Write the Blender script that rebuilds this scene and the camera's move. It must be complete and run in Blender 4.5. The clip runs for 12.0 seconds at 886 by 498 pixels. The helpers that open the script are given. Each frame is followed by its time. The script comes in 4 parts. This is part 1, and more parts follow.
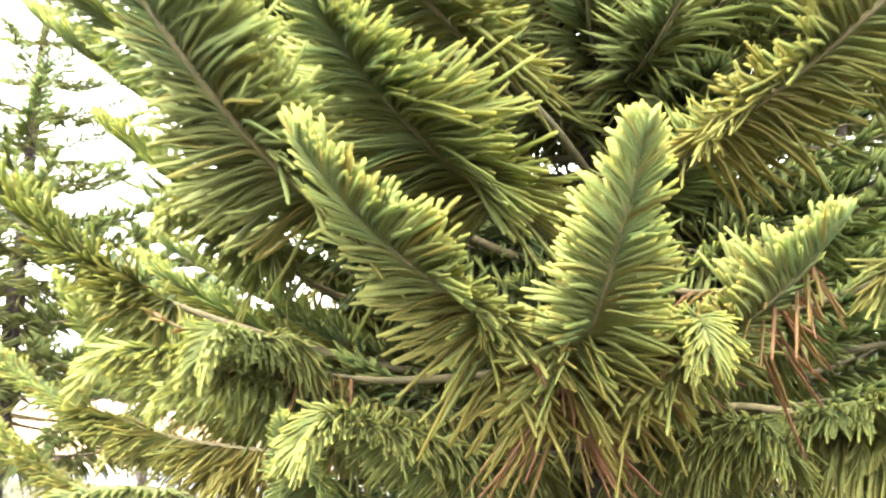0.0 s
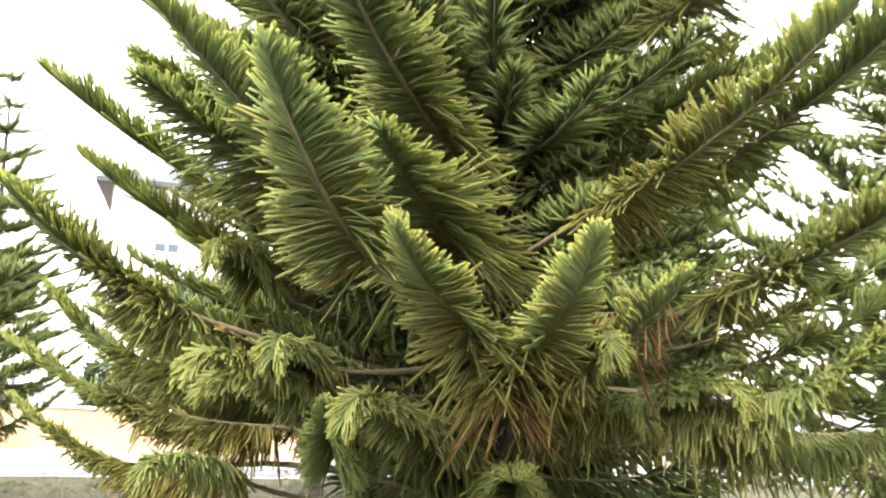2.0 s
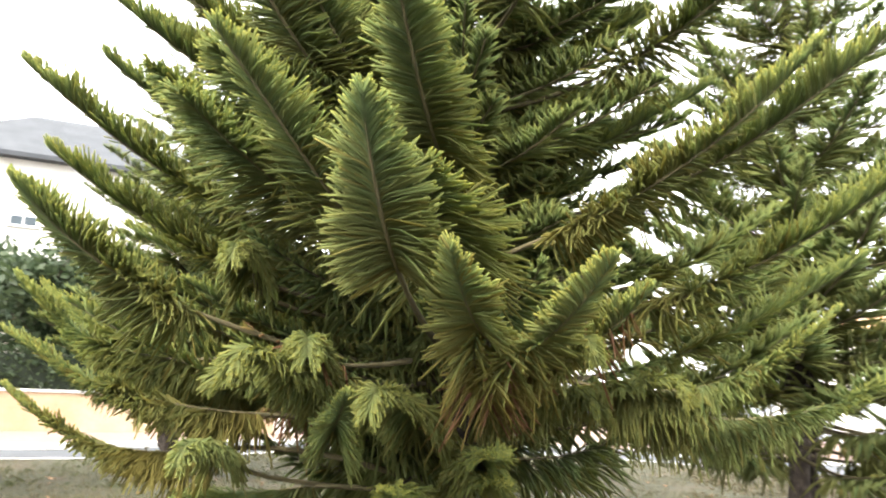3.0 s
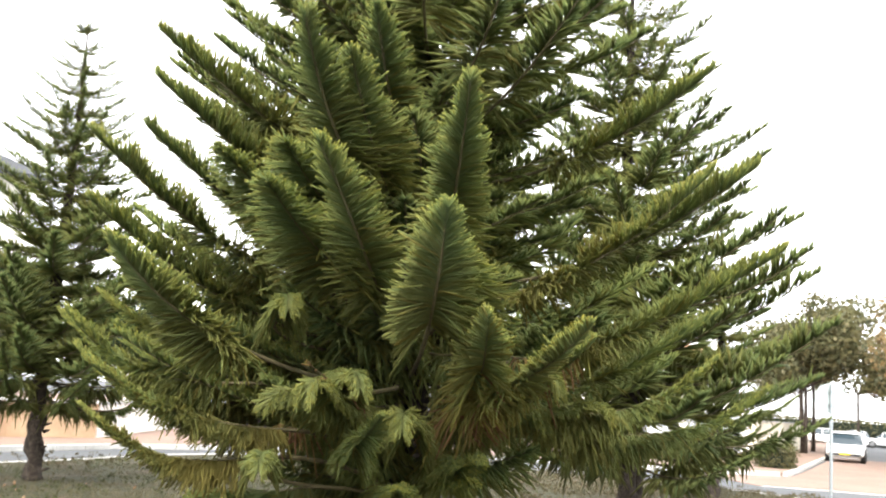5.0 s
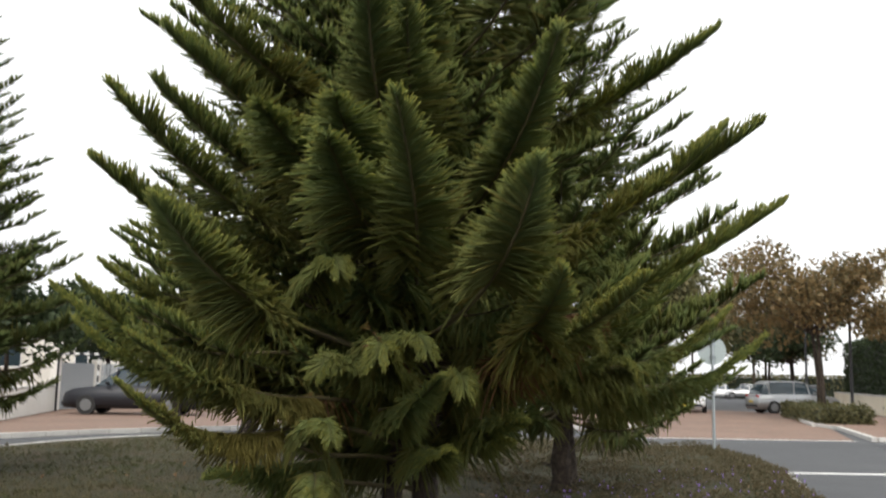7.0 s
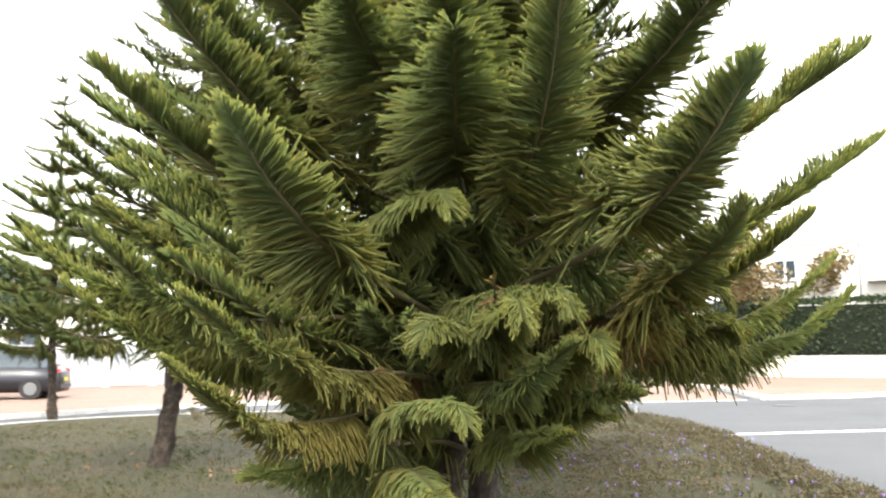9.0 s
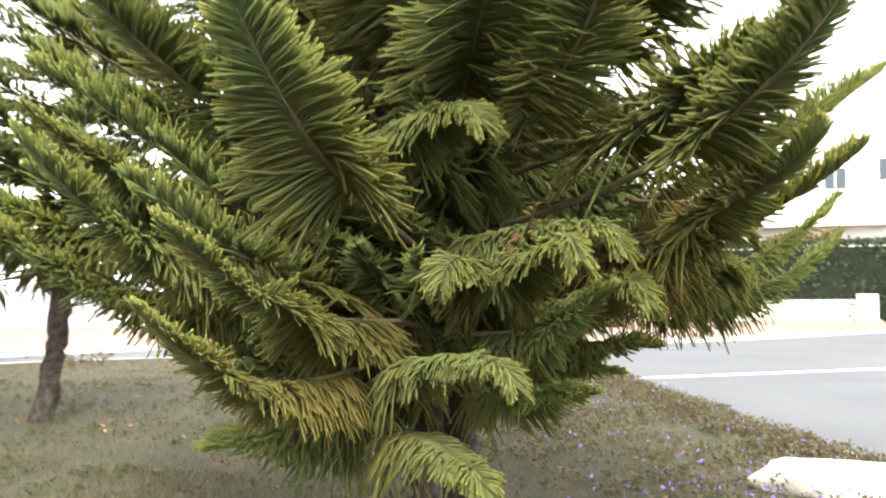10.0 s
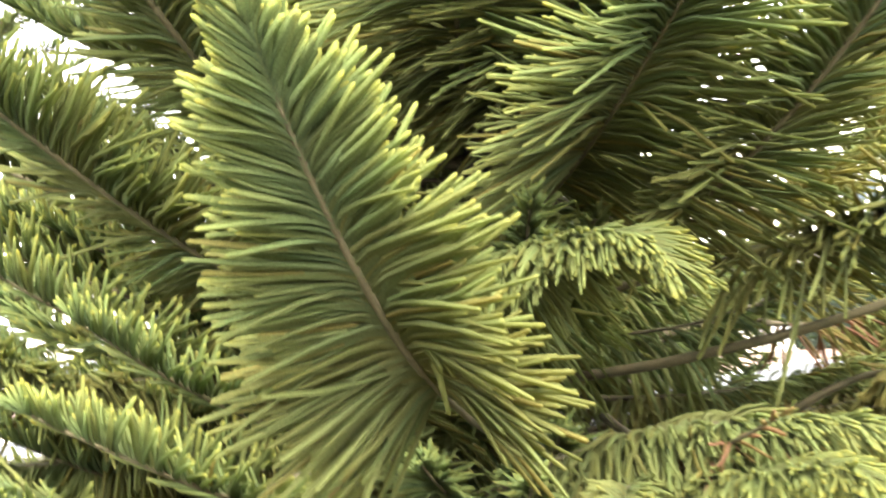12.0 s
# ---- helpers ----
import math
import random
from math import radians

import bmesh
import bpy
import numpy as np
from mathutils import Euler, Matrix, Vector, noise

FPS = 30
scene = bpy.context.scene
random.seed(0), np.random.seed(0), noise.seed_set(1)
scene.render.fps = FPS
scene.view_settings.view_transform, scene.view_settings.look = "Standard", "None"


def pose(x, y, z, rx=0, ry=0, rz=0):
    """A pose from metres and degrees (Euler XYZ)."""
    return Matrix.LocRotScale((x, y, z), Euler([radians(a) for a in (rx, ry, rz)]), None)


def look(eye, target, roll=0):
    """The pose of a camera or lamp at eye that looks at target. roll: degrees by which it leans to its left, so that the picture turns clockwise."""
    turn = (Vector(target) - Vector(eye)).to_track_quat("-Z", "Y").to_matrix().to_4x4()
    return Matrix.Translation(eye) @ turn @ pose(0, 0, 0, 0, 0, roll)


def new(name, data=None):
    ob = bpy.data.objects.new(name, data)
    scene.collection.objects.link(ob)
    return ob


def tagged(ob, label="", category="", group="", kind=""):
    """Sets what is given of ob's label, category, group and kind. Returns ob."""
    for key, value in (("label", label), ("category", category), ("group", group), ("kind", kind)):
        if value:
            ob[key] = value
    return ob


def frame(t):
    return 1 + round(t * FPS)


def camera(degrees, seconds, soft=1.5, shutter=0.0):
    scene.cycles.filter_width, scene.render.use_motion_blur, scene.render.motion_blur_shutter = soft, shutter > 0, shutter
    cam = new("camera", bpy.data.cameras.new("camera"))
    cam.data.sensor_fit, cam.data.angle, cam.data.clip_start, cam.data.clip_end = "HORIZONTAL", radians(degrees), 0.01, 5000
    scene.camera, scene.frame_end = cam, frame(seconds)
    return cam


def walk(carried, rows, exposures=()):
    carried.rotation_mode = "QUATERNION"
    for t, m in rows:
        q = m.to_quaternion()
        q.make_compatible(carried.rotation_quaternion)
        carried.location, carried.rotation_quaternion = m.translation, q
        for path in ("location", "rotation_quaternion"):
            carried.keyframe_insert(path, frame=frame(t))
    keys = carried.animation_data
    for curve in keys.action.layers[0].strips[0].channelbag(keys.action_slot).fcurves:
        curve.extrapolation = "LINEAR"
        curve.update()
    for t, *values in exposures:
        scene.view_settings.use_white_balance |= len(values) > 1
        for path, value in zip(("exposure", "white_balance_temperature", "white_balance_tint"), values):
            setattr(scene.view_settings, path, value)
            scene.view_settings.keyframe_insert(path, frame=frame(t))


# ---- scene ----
PATH = [
    (0, (-0.626, -3.886, 1.579), (-0.643, -1.911, 1.892), 3.3),
    (0.5, (-0.615, -4.306, 1.550), (-0.669, -2.332, 1.864), 2.4),
    (1, (-0.876, -4.658, 1.494), (-0.753, -2.687, 1.815), 1.9),
    (1.5, (-1.203, -4.854, 1.531), (-0.894, -2.902, 1.835), 2.1),
    (2, (-1.472, -5.098, 1.531), (-1.042, -3.169, 1.841), 2.8),
    (2.5, (-1.921, -5.276, 1.476), (-1.312, -3.399, 1.802), 2.8),
    (3, (-2.519, -5.368, 1.561), (-1.694, -3.568, 1.842), 3.0),
    (3.2, (-2.696, -5.435, 1.544), (-1.815, -3.661, 1.819), 2.9),
    (4.8, (-4.243, -5.968, 1.614), (-3.058, -4.384, 1.913), 3.8),
    (5, (-4.345, -5.993, 1.615), (-3.142, -4.426, 1.928), 3.8),
    (5.5, (-4.540, -5.932, 1.658), (-3.305, -4.399, 2.012), 3.8),
    (6, (-4.854, -5.648, 1.549), (-3.550, -4.189, 1.962), 3.0),
    (6.5, (-5.230, -5.449, 1.481), (-3.824, -4.074, 1.848), 1.9),
    (7, (-5.233, -5.018, 1.497), (-3.767, -3.684, 1.764), 1.0),
    (7.2, (-5.219, -4.837, 1.498), (-3.735, -3.516, 1.732), 0.6),
    (8.8, (-5.197, -3.329, 1.499), (-3.555, -2.209, 1.715), -0.7),
    (9, (-5.136, -3.152, 1.472), (-3.469, -2.067, 1.680), -0.6),
    (9.5, (-4.996, -2.655, 1.424), (-3.250, -1.693, 1.583), -0.6),
    (10, (-4.807, -2.224, 1.479), (-2.997, -1.378, 1.567), -0.4),
    (10.5, (-4.468, -1.762, 1.532), (-2.606, -1.032, 1.558), -0.0),
    (11, (-4.118, -1.345, 1.889), (-2.210, -0.745, 1.875), 1.6),
    (11.5, (-3.835, -1.140, 1.953), (-1.918, -0.574, 2.031), -0.3),
    (12, (-3.598, -1.055, 2.005), (-1.711, -0.412, 2.170), -3.8),
]
cam = camera(50.0, 12.0, soft=2.1, shutter=0.5)
walk(cam, [(t, look(eye, target, roll)) for t, eye, target, roll in PATH],
     exposures=[(0.0, 4.10), (0.5, 3.80), (1.5, 3.27), (3.2, 2.60), (4.8, 2.17), (6.0, 1.28), (7.2, 0.54), (8.8, 1.97), (10.5, 2.55), (12.0, 3.38)])

# ---- world and light ----
SUN_AZ, SUN_EL = 235.0, 48.0          # degrees clockwise from +y, and above the horizon
world = bpy.data.worlds.new("sky")
scene.world = world
world.use_nodes = True
nt = world.node_tree
sky = nt.nodes.new("ShaderNodeTexSky")
sky.sky_type = "NISHITA"
sky.sun_disc = False
sky.sun_elevation, sky.sun_rotation = radians(SUN_EL), radians(SUN_AZ)
sky.dust_density, sky.ozone_density = 4.0, 0.6
haze = nt.nodes.new("ShaderNodeHueSaturation")
haze.inputs["Saturation"].default_value = 0.22
nt.links.new(sky.outputs[0], haze.inputs["Color"])
veil = nt.nodes.new("ShaderNodeMix")          # thin bright cloud over the sky
veil.data_type = "RGBA"
veil.inputs[0].default_value, veil.inputs[7].default_value = 0.72, (7.0, 7.05, 7.1, 1)
nt.links.new(haze.outputs[0], veil.inputs[6])
nt.links.new(veil.outputs[2], nt.nodes["Background"].inputs[0])
nt.nodes["Background"].inputs[1].default_value = 0.15
sun = new("sun", bpy.data.lights.new("sun", "SUN"))
sun.data.energy, sun.data.angle, sun.data.color = 1.4, radians(18), (1.0, 0.95, 0.86)
sa, se = radians(SUN_AZ), radians(SUN_EL)
sun.matrix_world = look((30 * math.sin(sa) * math.cos(se), 30 * math.cos(sa) * math.cos(se), 30 * math.sin(se)), (0, 0, 0))

# ---- materials ----
def mat(name, rough=0.8, metal=0.0):
    m = bpy.data.materials.new(name)
    m.use_nodes = True
    b = m.node_tree.nodes["Principled BSDF"]
    b.inputs["Roughness"].default_value, b.inputs["Metallic"].default_value = rough, metal
    return m, m.node_tree, b


def ramp(nt, source, stops):
    r = nt.nodes.new("ShaderNodeValToRGB")
    while len(r.color_ramp.elements) < len(stops):
        r.color_ramp.elements.new(0.5)
    for e, (p, c) in zip(r.color_ramp.elements, stops):
        e.position, e.color = p, (*c, 1)
    nt.links.new(source, r.inputs[0])
    return r.outputs[0]


def noise_out(nt, scale, detail=5.0, rough=0.6, world_space=True, stretch=None):
    n = nt.nodes.new("ShaderNodeTexNoise")
    n.inputs["Scale"].default_value, n.inputs["Detail"].default_value, n.inputs["Roughness"].default_value = scale, detail, rough
    c = nt.nodes.new("ShaderNodeNewGeometry").outputs["Position"] if world_space else nt.nodes.new("ShaderNodeTexCoord").outputs["Object"]
    if stretch:
        mp = nt.nodes.new("ShaderNodeMapping")
        mp.inputs["Scale"].default_value = stretch
        nt.links.new(c, mp.inputs[0])
        c = mp.outputs[0]
    nt.links.new(c, n.inputs["Vector"])
    return n.outputs["Fac"]


def mix(nt, fac, a, b, mode="MIX"):
    m = nt.nodes.new("ShaderNodeMix")
    m.data_type, m.blend_type = "RGBA", mode
    for v, k in ((fac, 0), (a, 6), (b, 7)):
        if isinstance(v, (int, float)):
            m.inputs[k].default_value = v
        elif isinstance(v, tuple):
            m.inputs[k].default_value = (*v, 1)
        else:
            nt.links.new(v, m.inputs[k])
    return m.outputs[2]


def bump(nt, b, height, strength=0.5, dist=0.01):
    u = nt.nodes.new("ShaderNodeBump")
    u.inputs["Strength"].default_value, u.inputs["Distance"].default_value = strength, dist
    nt.links.new(height, u.inputs["Height"])
    nt.links.new(u.outputs[0], b.inputs["Normal"])


def grainy(name, stops, scale, fine, rough=0.85, relief=0.4, dist=0.01, spread=0.25, space=True):
    """A rough surface: colours by a coarse noise, speckled and embossed by a fine one."""
    m, nt, b = mat(name, rough)
    big = ramp(nt, noise_out(nt, scale, 4, 0.6, space), stops)
    small = noise_out(nt, fine, 5, 0.7, space)
    grey = ramp(nt, small, [(0.3, (1 - spread,) * 3), (0.7, (1 + spread,) * 3)])
    nt.links.new(mix(nt, 1.0, big, grey, "MULTIPLY"), b.inputs["Base Color"])
    bump(nt, b, small, relief, dist)
    return m


def plain(name, colour, rough=0.5, metal=0.0, fine=40.0, spread=0.12):
    """A painted or moulded surface with a faint grime."""
    m, nt, b = mat(name, rough, metal)
    lo, hi = tuple(c * (1 - spread) for c in colour), tuple(min(1, c * (1 + spread)) for c in colour)
    nt.links.new(ramp(nt, noise_out(nt, fine, 4, 0.6, False), [(0.3, lo), (0.7, hi)]), b.inputs["Base Color"])
    return m


def attr(nt, name):
    a = nt.nodes.new("ShaderNodeAttribute")
    a.attribute_name = name
    return a.outputs["Fac"]


def foliage_material(name, base, mid, tip, gold, brown, relief=0.6):
    """Scaly shoots: darker old growth at the foot, fresh at the end, some yellowed and some dead."""
    m, nt, b = mat(name, 0.58)
    col = ramp(nt, attr(nt, "along"), [(0.0, base), (0.45, mid), (0.86, tuple(0.75 * p + 0.25 * q for p, q in zip(mid, tip))), (0.96, tip)])
    tone = ramp(nt, attr(nt, "tone"), [(0.0, (0.72, 0.78, 0.85)), (0.5, (1, 1, 1)), (1.0, (1.3, 1.12, 0.9))])
    col = mix(nt, 1.0, col, tone, "MULTIPLY")
    col = mix(nt, ramp(nt, attr(nt, "dry"), [(0.0, (0, 0, 0)), (0.5, (0.85, 0.85, 0.85))]), col, gold)
    col = mix(nt, ramp(nt, attr(nt, "dry"), [(0.6, (0, 0, 0)), (0.9, (1, 1, 1))]), col, brown)
    fine = noise_out(nt, 260, 2, 0.6)
    col = mix(nt, 1.0, col, ramp(nt, fine, [(0.3, (0.84,) * 3), (0.7, (1.18,) * 3)]), "MULTIPLY")
    nt.links.new(col, b.inputs["Base Color"])
    bump(nt, b, fine, relief, 0.004)
    b.inputs["Specular IOR Level"].default_value = 0.1
    t = nt.nodes.new("ShaderNodeBsdfTranslucent")
    nt.links.new(col, t.inputs[0])
    s = nt.nodes.new("ShaderNodeMixShader")
    s.inputs[0].default_value = 0.62
    nt.links.new(b.outputs[0], s.inputs[1])
    nt.links.new(t.outputs[0], s.inputs[2])
    nt.links.new(s.outputs[0], nt.nodes["Material Output"].inputs[0])
    return m


GOLD, BROWN = (0.25, 0.20, 0.055), (0.25, 0.135, 0.075)
SHOOT = foliage_material("green_shoots", (0.110, 0.145, 0.067), (0.186, 0.248, 0.096), (0.41, 0.42, 0.115), GOLD, BROWN)
SHOOT_FAR = foliage_material("far_green_shoots", (0.110, 0.148, 0.062), (0.165, 0.220, 0.085), (0.26, 0.29, 0.100), GOLD, BROWN, 0.3)
BARK = grainy("bark", [(0.28, (0.020, 0.014, 0.010)), (0.50, (0.050, 0.036, 0.026)), (0.75, (0.125, 0.098, 0.075))], 14, 55, 0.9, 1.0, 0.03, 0.45)
WOOD = grainy("branch_bark", [(0.3, (0.062, 0.055, 0.022)), (0.7, (0.118, 0.092, 0.042))], 14, 120, 0.8, 0.6, 0.006)


def turf_material():
    """Dry turf: soil and straw in patches, green in others, both broken up by dead blades."""
    m, nt, b = mat("turf_soil", 0.95)
    patch = ramp(nt, noise_out(nt, 1.2, 4, 0.65), [(0.26, (0.145, 0.098, 0.058)), (0.36, (0.068, 0.049, 0.026)), (0.47, (0.045, 0.041, 0.015)), (0.58, (0.034, 0.037, 0.011)), (0.74, (0.086, 0.067, 0.032))])
    tuft = ramp(nt, noise_out(nt, 8, 5, 0.7), [(0.32, (0.45, 0.48, 0.42)), (0.5, (1.0, 1.0, 0.95)), (0.7, (1.45, 1.30, 1.15))])
    fine = noise_out(nt, 70, 5, 0.75)
    speck = ramp(nt, fine, [(0.34, (0.35, 0.36, 0.32)), (0.52, (0.95, 0.95, 0.95)), (0.68, (1.75, 1.6, 1.45))])
    nt.links.new(mix(nt, 1.0, mix(nt, 1.0, patch, tuft, "MULTIPLY"), speck, "MULTIPLY"), b.inputs["Base Color"])
    bump(nt, b, fine, 0.9, 0.02)
    return m


GRASS = turf_material()
ASPHALT = grainy("asphalt", [(0.3, (0.052, 0.055, 0.060)), (0.7, (0.074, 0.077, 0.082))], 0.35, 90, 0.85, 0.3, 0.006, 0.18)
KERB = grainy("kerb_concrete", [(0.3, (0.42, 0.41, 0.39)), (0.7, (0.58, 0.57, 0.54))], 2.0, 50, 0.85, 0.3, 0.005)
PLASTER = grainy("white_plaster", [(0.3, (0.68, 0.66, 0.60)), (0.7, (0.80, 0.78, 0.73))], 0.5, 25, 0.85, 0.15, 0.005, 0.06)
CREAM = grainy("cream_plaster", [(0.3, (0.68, 0.63, 0.50)), (0.7, (0.76, 0.72, 0.60))], 0.5, 25, 0.85, 0.15, 0.005, 0.06)
STONE = grainy("pale_rock", [(0.25, (0.38, 0.34, 0.28)), (0.5, (0.62, 0.59, 0.53)), (0.75, (0.78, 0.76, 0.71))], 4, 28, 0.9, 0.8, 0.03)
ROOF = grainy("grey_roof_tiles", [(0.3, (0.034, 0.037, 0.042)), (0.7, (0.055, 0.058, 0.064))], 1.2, 20, 0.8, 0.4, 0.02)
TILE = grainy("orange_roof_tiles", [(0.3, (0.42, 0.22, 0.12)), (0.7, (0.58, 0.34, 0.19))], 1.2, 20, 0.8, 0.4, 0.02)
SANDY = grainy("sandy_plaster", [(0.3, (0.34, 0.215, 0.130)), (0.6, (0.44, 0.325, 0.205)), (0.8, (0.48, 0.38, 0.265))], 0.8, 18, 0.85, 0.2, 0.005, 0.08)
PAINT = grainy("road_paint", [(0.3, (0.62, 0.62, 0.60)), (0.7, (0.80, 0.80, 0.78))], 3, 40, 0.8, 0.2, 0.004)
STEEL = plain("galvanised_steel", (0.42, 0.46, 0.48), 0.42, 0.8)
SIGN_BACK = plain("sign_back", (0.36, 0.41, 0.41), 0.5, 0.3)
FENCE = plain("grey_fence_slats", (0.33, 0.36, 0.38), 0.55)
BLACK = plain("black_paint", (0.02, 0.02, 0.023), 0.45)
WHITE = plain("white_paint", (0.72, 0.72, 0.71), 0.5)
RUBBER = plain("tyre_rubber", (0.02, 0.02, 0.02), 0.85)
GLASS = plain("dark_window_glass", (0.03, 0.045, 0.055), 0.06)
RED = plain("red_lamp", (0.45, 0.02, 0.02), 0.2)
CLEAR = plain("clear_lamp", (0.65, 0.66, 0.66), 0.12)
SILVER = plain("silver_car_paint", (0.36, 0.37, 0.38), 0.28, 0.6, 12, 0.03)
WHITECAR = plain("white_car_paint", (0.75, 0.76, 0.77), 0.25, 0.0, 12, 0.03)
DARKCAR = plain("dark_car_paint", (0.014, 0.015, 0.020), 0.32, 0.1, 12, 0.05)
PLATE = plain("yellow_plate", (0.65, 0.48, 0.05), 0.5)


def paving_material():
    m, nt, b = mat("brick_paving", 0.85)
    br = nt.nodes.new("ShaderNodeTexBrick")
    br.inputs["Scale"].default_value = 4.0
    br.inputs["Color1"].default_value, br.inputs["Color2"].default_value = (0.18, 0.108, 0.080, 1), (0.235, 0.15, 0.112, 1)
    br.inputs["Mortar"].default_value = (0.17, 0.135, 0.105, 1)
    nt.links.new(nt.nodes.new("ShaderNodeNewGeometry").outputs["Position"], br.inputs["Vector"])
    wear = ramp(nt, noise_out(nt, 0.5), [(0.3, (0.85,) * 3), (0.7, (1.12,) * 3)])
    nt.links.new(mix(nt, 1.0, br.outputs["Color"], wear, "MULTIPLY"), b.inputs["Base Color"])
    bump(nt, b, br.outputs["Fac"], -0.3, 0.004)
    return m


PAVING = paving_material()


def leaf_material(name, dark, light):
    m, nt, b = mat(name, 0.6)
    isl = nt.nodes.new("ShaderNodeNewGeometry").outputs["Random Per Island"]
    col = ramp(nt, isl, [(0.0, dark), (1.0, light)])
    nt.links.new(col, b.inputs["Base Color"])
    t, s = nt.nodes.new("ShaderNodeBsdfTranslucent"), nt.nodes.new("ShaderNodeMixShader")
    nt.links.new(col, t.inputs[0])
    s.inputs[0].default_value = 0.4
    nt.links.new(b.outputs[0], s.inputs[1])
    nt.links.new(t.outputs[0], s.inputs[2])
    nt.links.new(s.outputs[0], nt.nodes["Material Output"].inputs[0])
    return m


LEAF_AUTUMN = leaf_material("autumn_leaves", (0.095, 0.085, 0.038), (0.26, 0.175, 0.075))
LEAF_GREEN = leaf_material("green_leaves", (0.018, 0.035, 0.012), (0.055, 0.08, 0.03))
LEAF_OLIVE = leaf_material("olive_leaves", (0.06, 0.07, 0.028), (0.16, 0.14, 0.06))
BLADE = leaf_material("grass_blades", (0.034, 0.040, 0.014), (0.165, 0.132, 0.066))
WEED = leaf_material("turf_weed_leaves", (0.030, 0.042, 0.012), (0.105, 0.112, 0.038))
COVER = leaf_material("ground_cover", (0.044, 0.050, 0.019), (0.150, 0.112, 0.060))
# near-black green: the shade inside a hedge, put into the colour of its filling
HEDGE_INNER_SHADE = leaf_material("hedge_inner_shade", (0.010, 0.018, 0.007), (0.016, 0.026, 0.010))
RIM = plain("wheel_rim", (0.16, 0.165, 0.17), 0.4, 0.3)
PETAL = leaf_material("purple_petals", (0.22, 0.12, 0.45), (0.42, 0.28, 0.72))
DRY_LEAF = leaf_material("dry_leaves", (0.20, 0.105, 0.055), (0.40, 0.26, 0.15))

# ---- mesh helpers ----
RNG = np.random.default_rng(7)


def link(name, me, material, parent=None, label=""):
    for m in material if isinstance(material, (list, tuple)) else (material,):
        me.materials.append(m)
    ob = new(name, me)
    if parent:
        ob.parent = parent
    if label:
        ob["label"] = label
    return ob


def part(name, bm, material, parent=None, label="", smooth=False):
    me = bpy.data.meshes.new(name)
    bmesh.ops.recalc_face_normals(bm, faces=bm.faces)
    for f in bm.faces:
        f.smooth = smooth
    bm.to_mesh(me)
    bm.free()
    return link(name, me, material, parent, label)


def thing(name, label, category, m=None, group="", kind=""):
    ob = new(name)
    ob.empty_display_size = 0.2
    if m:
        ob.matrix_world = m
    return tagged(ob, label, category, group, kind)


def box(size, at=(0, 0, 0), bevel=0.0, turn=None):
    bm = bmesh.new()
    bmesh.ops.create_cube(bm, size=1, matrix=Matrix.Translation(at) @ (turn or Matrix()) @ Matrix.Diagonal((*size, 1)))
    if bevel:
        bmesh.ops.bevel(bm, geom=bm.edges, offset=bevel, segments=2, affect="EDGES")
    return bm


def tube(points, radii, sides=10, cap=True, wobble=0.0, seed=0):
    """A bmesh tube along points, with uneven girth where wobble is given."""
    bm = bmesh.new()
    pts = [Vector(p) for p in points]
    rings, ref = [], Vector((0.31, 0.87, 0.12))
    for i, p in enumerate(pts):
        t = (pts[min(i + 1, len(pts) - 1)] - pts[max(i - 1, 0)]).normalized()
        a = t.cross(ref).normalized()
        c = t.cross(a)
        ring = []
        for k in range(sides):
            w = 2 * math.pi * k / sides
            d = a * math.cos(w) + c * math.sin(w)
            r = radii[i] * (1 + wobble * noise.noise((p + d * 0.4) * 5 + Vector((seed, 0, 0))))
            ring.append(bm.verts.new(p + d * r))
        rings.append(ring)
    for lo, hi in zip(rings, rings[1:]):
        for k in range(sides):
            bm.faces.new((lo[k], lo[(k + 1) % sides], hi[(k + 1) % sides], hi[k]))
    if cap:
        bm.faces.new(rings[0][::-1])
        bm.faces.new(rings[-1])
    return bm


def prism(outline, z0, z1):
    """A slab over a closed outline in the plan."""
    bm = bmesh.new()
    lo = [bm.verts.new((x, y, z0)) for x, y in outline]
    hi = [bm.verts.new((x, y, z1)) for x, y in outline]
    bm.faces.new(lo[::-1])
    bm.faces.new(hi)
    for k in range(len(lo)):
        j = (k + 1) % len(lo)
        bm.faces.new((lo[k], lo[j], hi[j], hi[k]))
    return bm


def raw_mesh(name, verts, faces, attributes=(), smooth=True, mats=None):
    """A mesh from numpy arrays: verts (n, 3), faces (a list of index arrays of one width each)."""
    me = bpy.data.meshes.new(name)
    me.vertices.add(len(verts))
    me.vertices.foreach_set("co", np.ascontiguousarray(verts, np.float32).ravel())
    loops = np.concatenate([f.ravel() for f in faces]).astype(np.int32)
    sizes = np.concatenate([np.full(len(f), f.shape[1]) for f in faces])
    starts = np.r_[0, np.cumsum(sizes)[:-1]].astype(np.int32)
    me.loops.add(len(loops))
    me.polygons.add(len(sizes))
    me.loops.foreach_set("vertex_index", loops)
    me.polygons.foreach_set("loop_start", starts)
    me.polygons.foreach_set("use_smooth", np.full(len(sizes), smooth))
    if mats is not None:
        me.polygons.foreach_set("material_index", mats.astype(np.int32))
    for key, values in attributes:
        me.attributes.new(key, "FLOAT", "POINT").data.foreach_set("value", np.ascontiguousarray(values, np.float32))
    me.update(calc_edges=True)
    return me


def unit(v):
    return v / np.maximum(np.linalg.norm(v, axis=-1, keepdims=True), 1e-9)


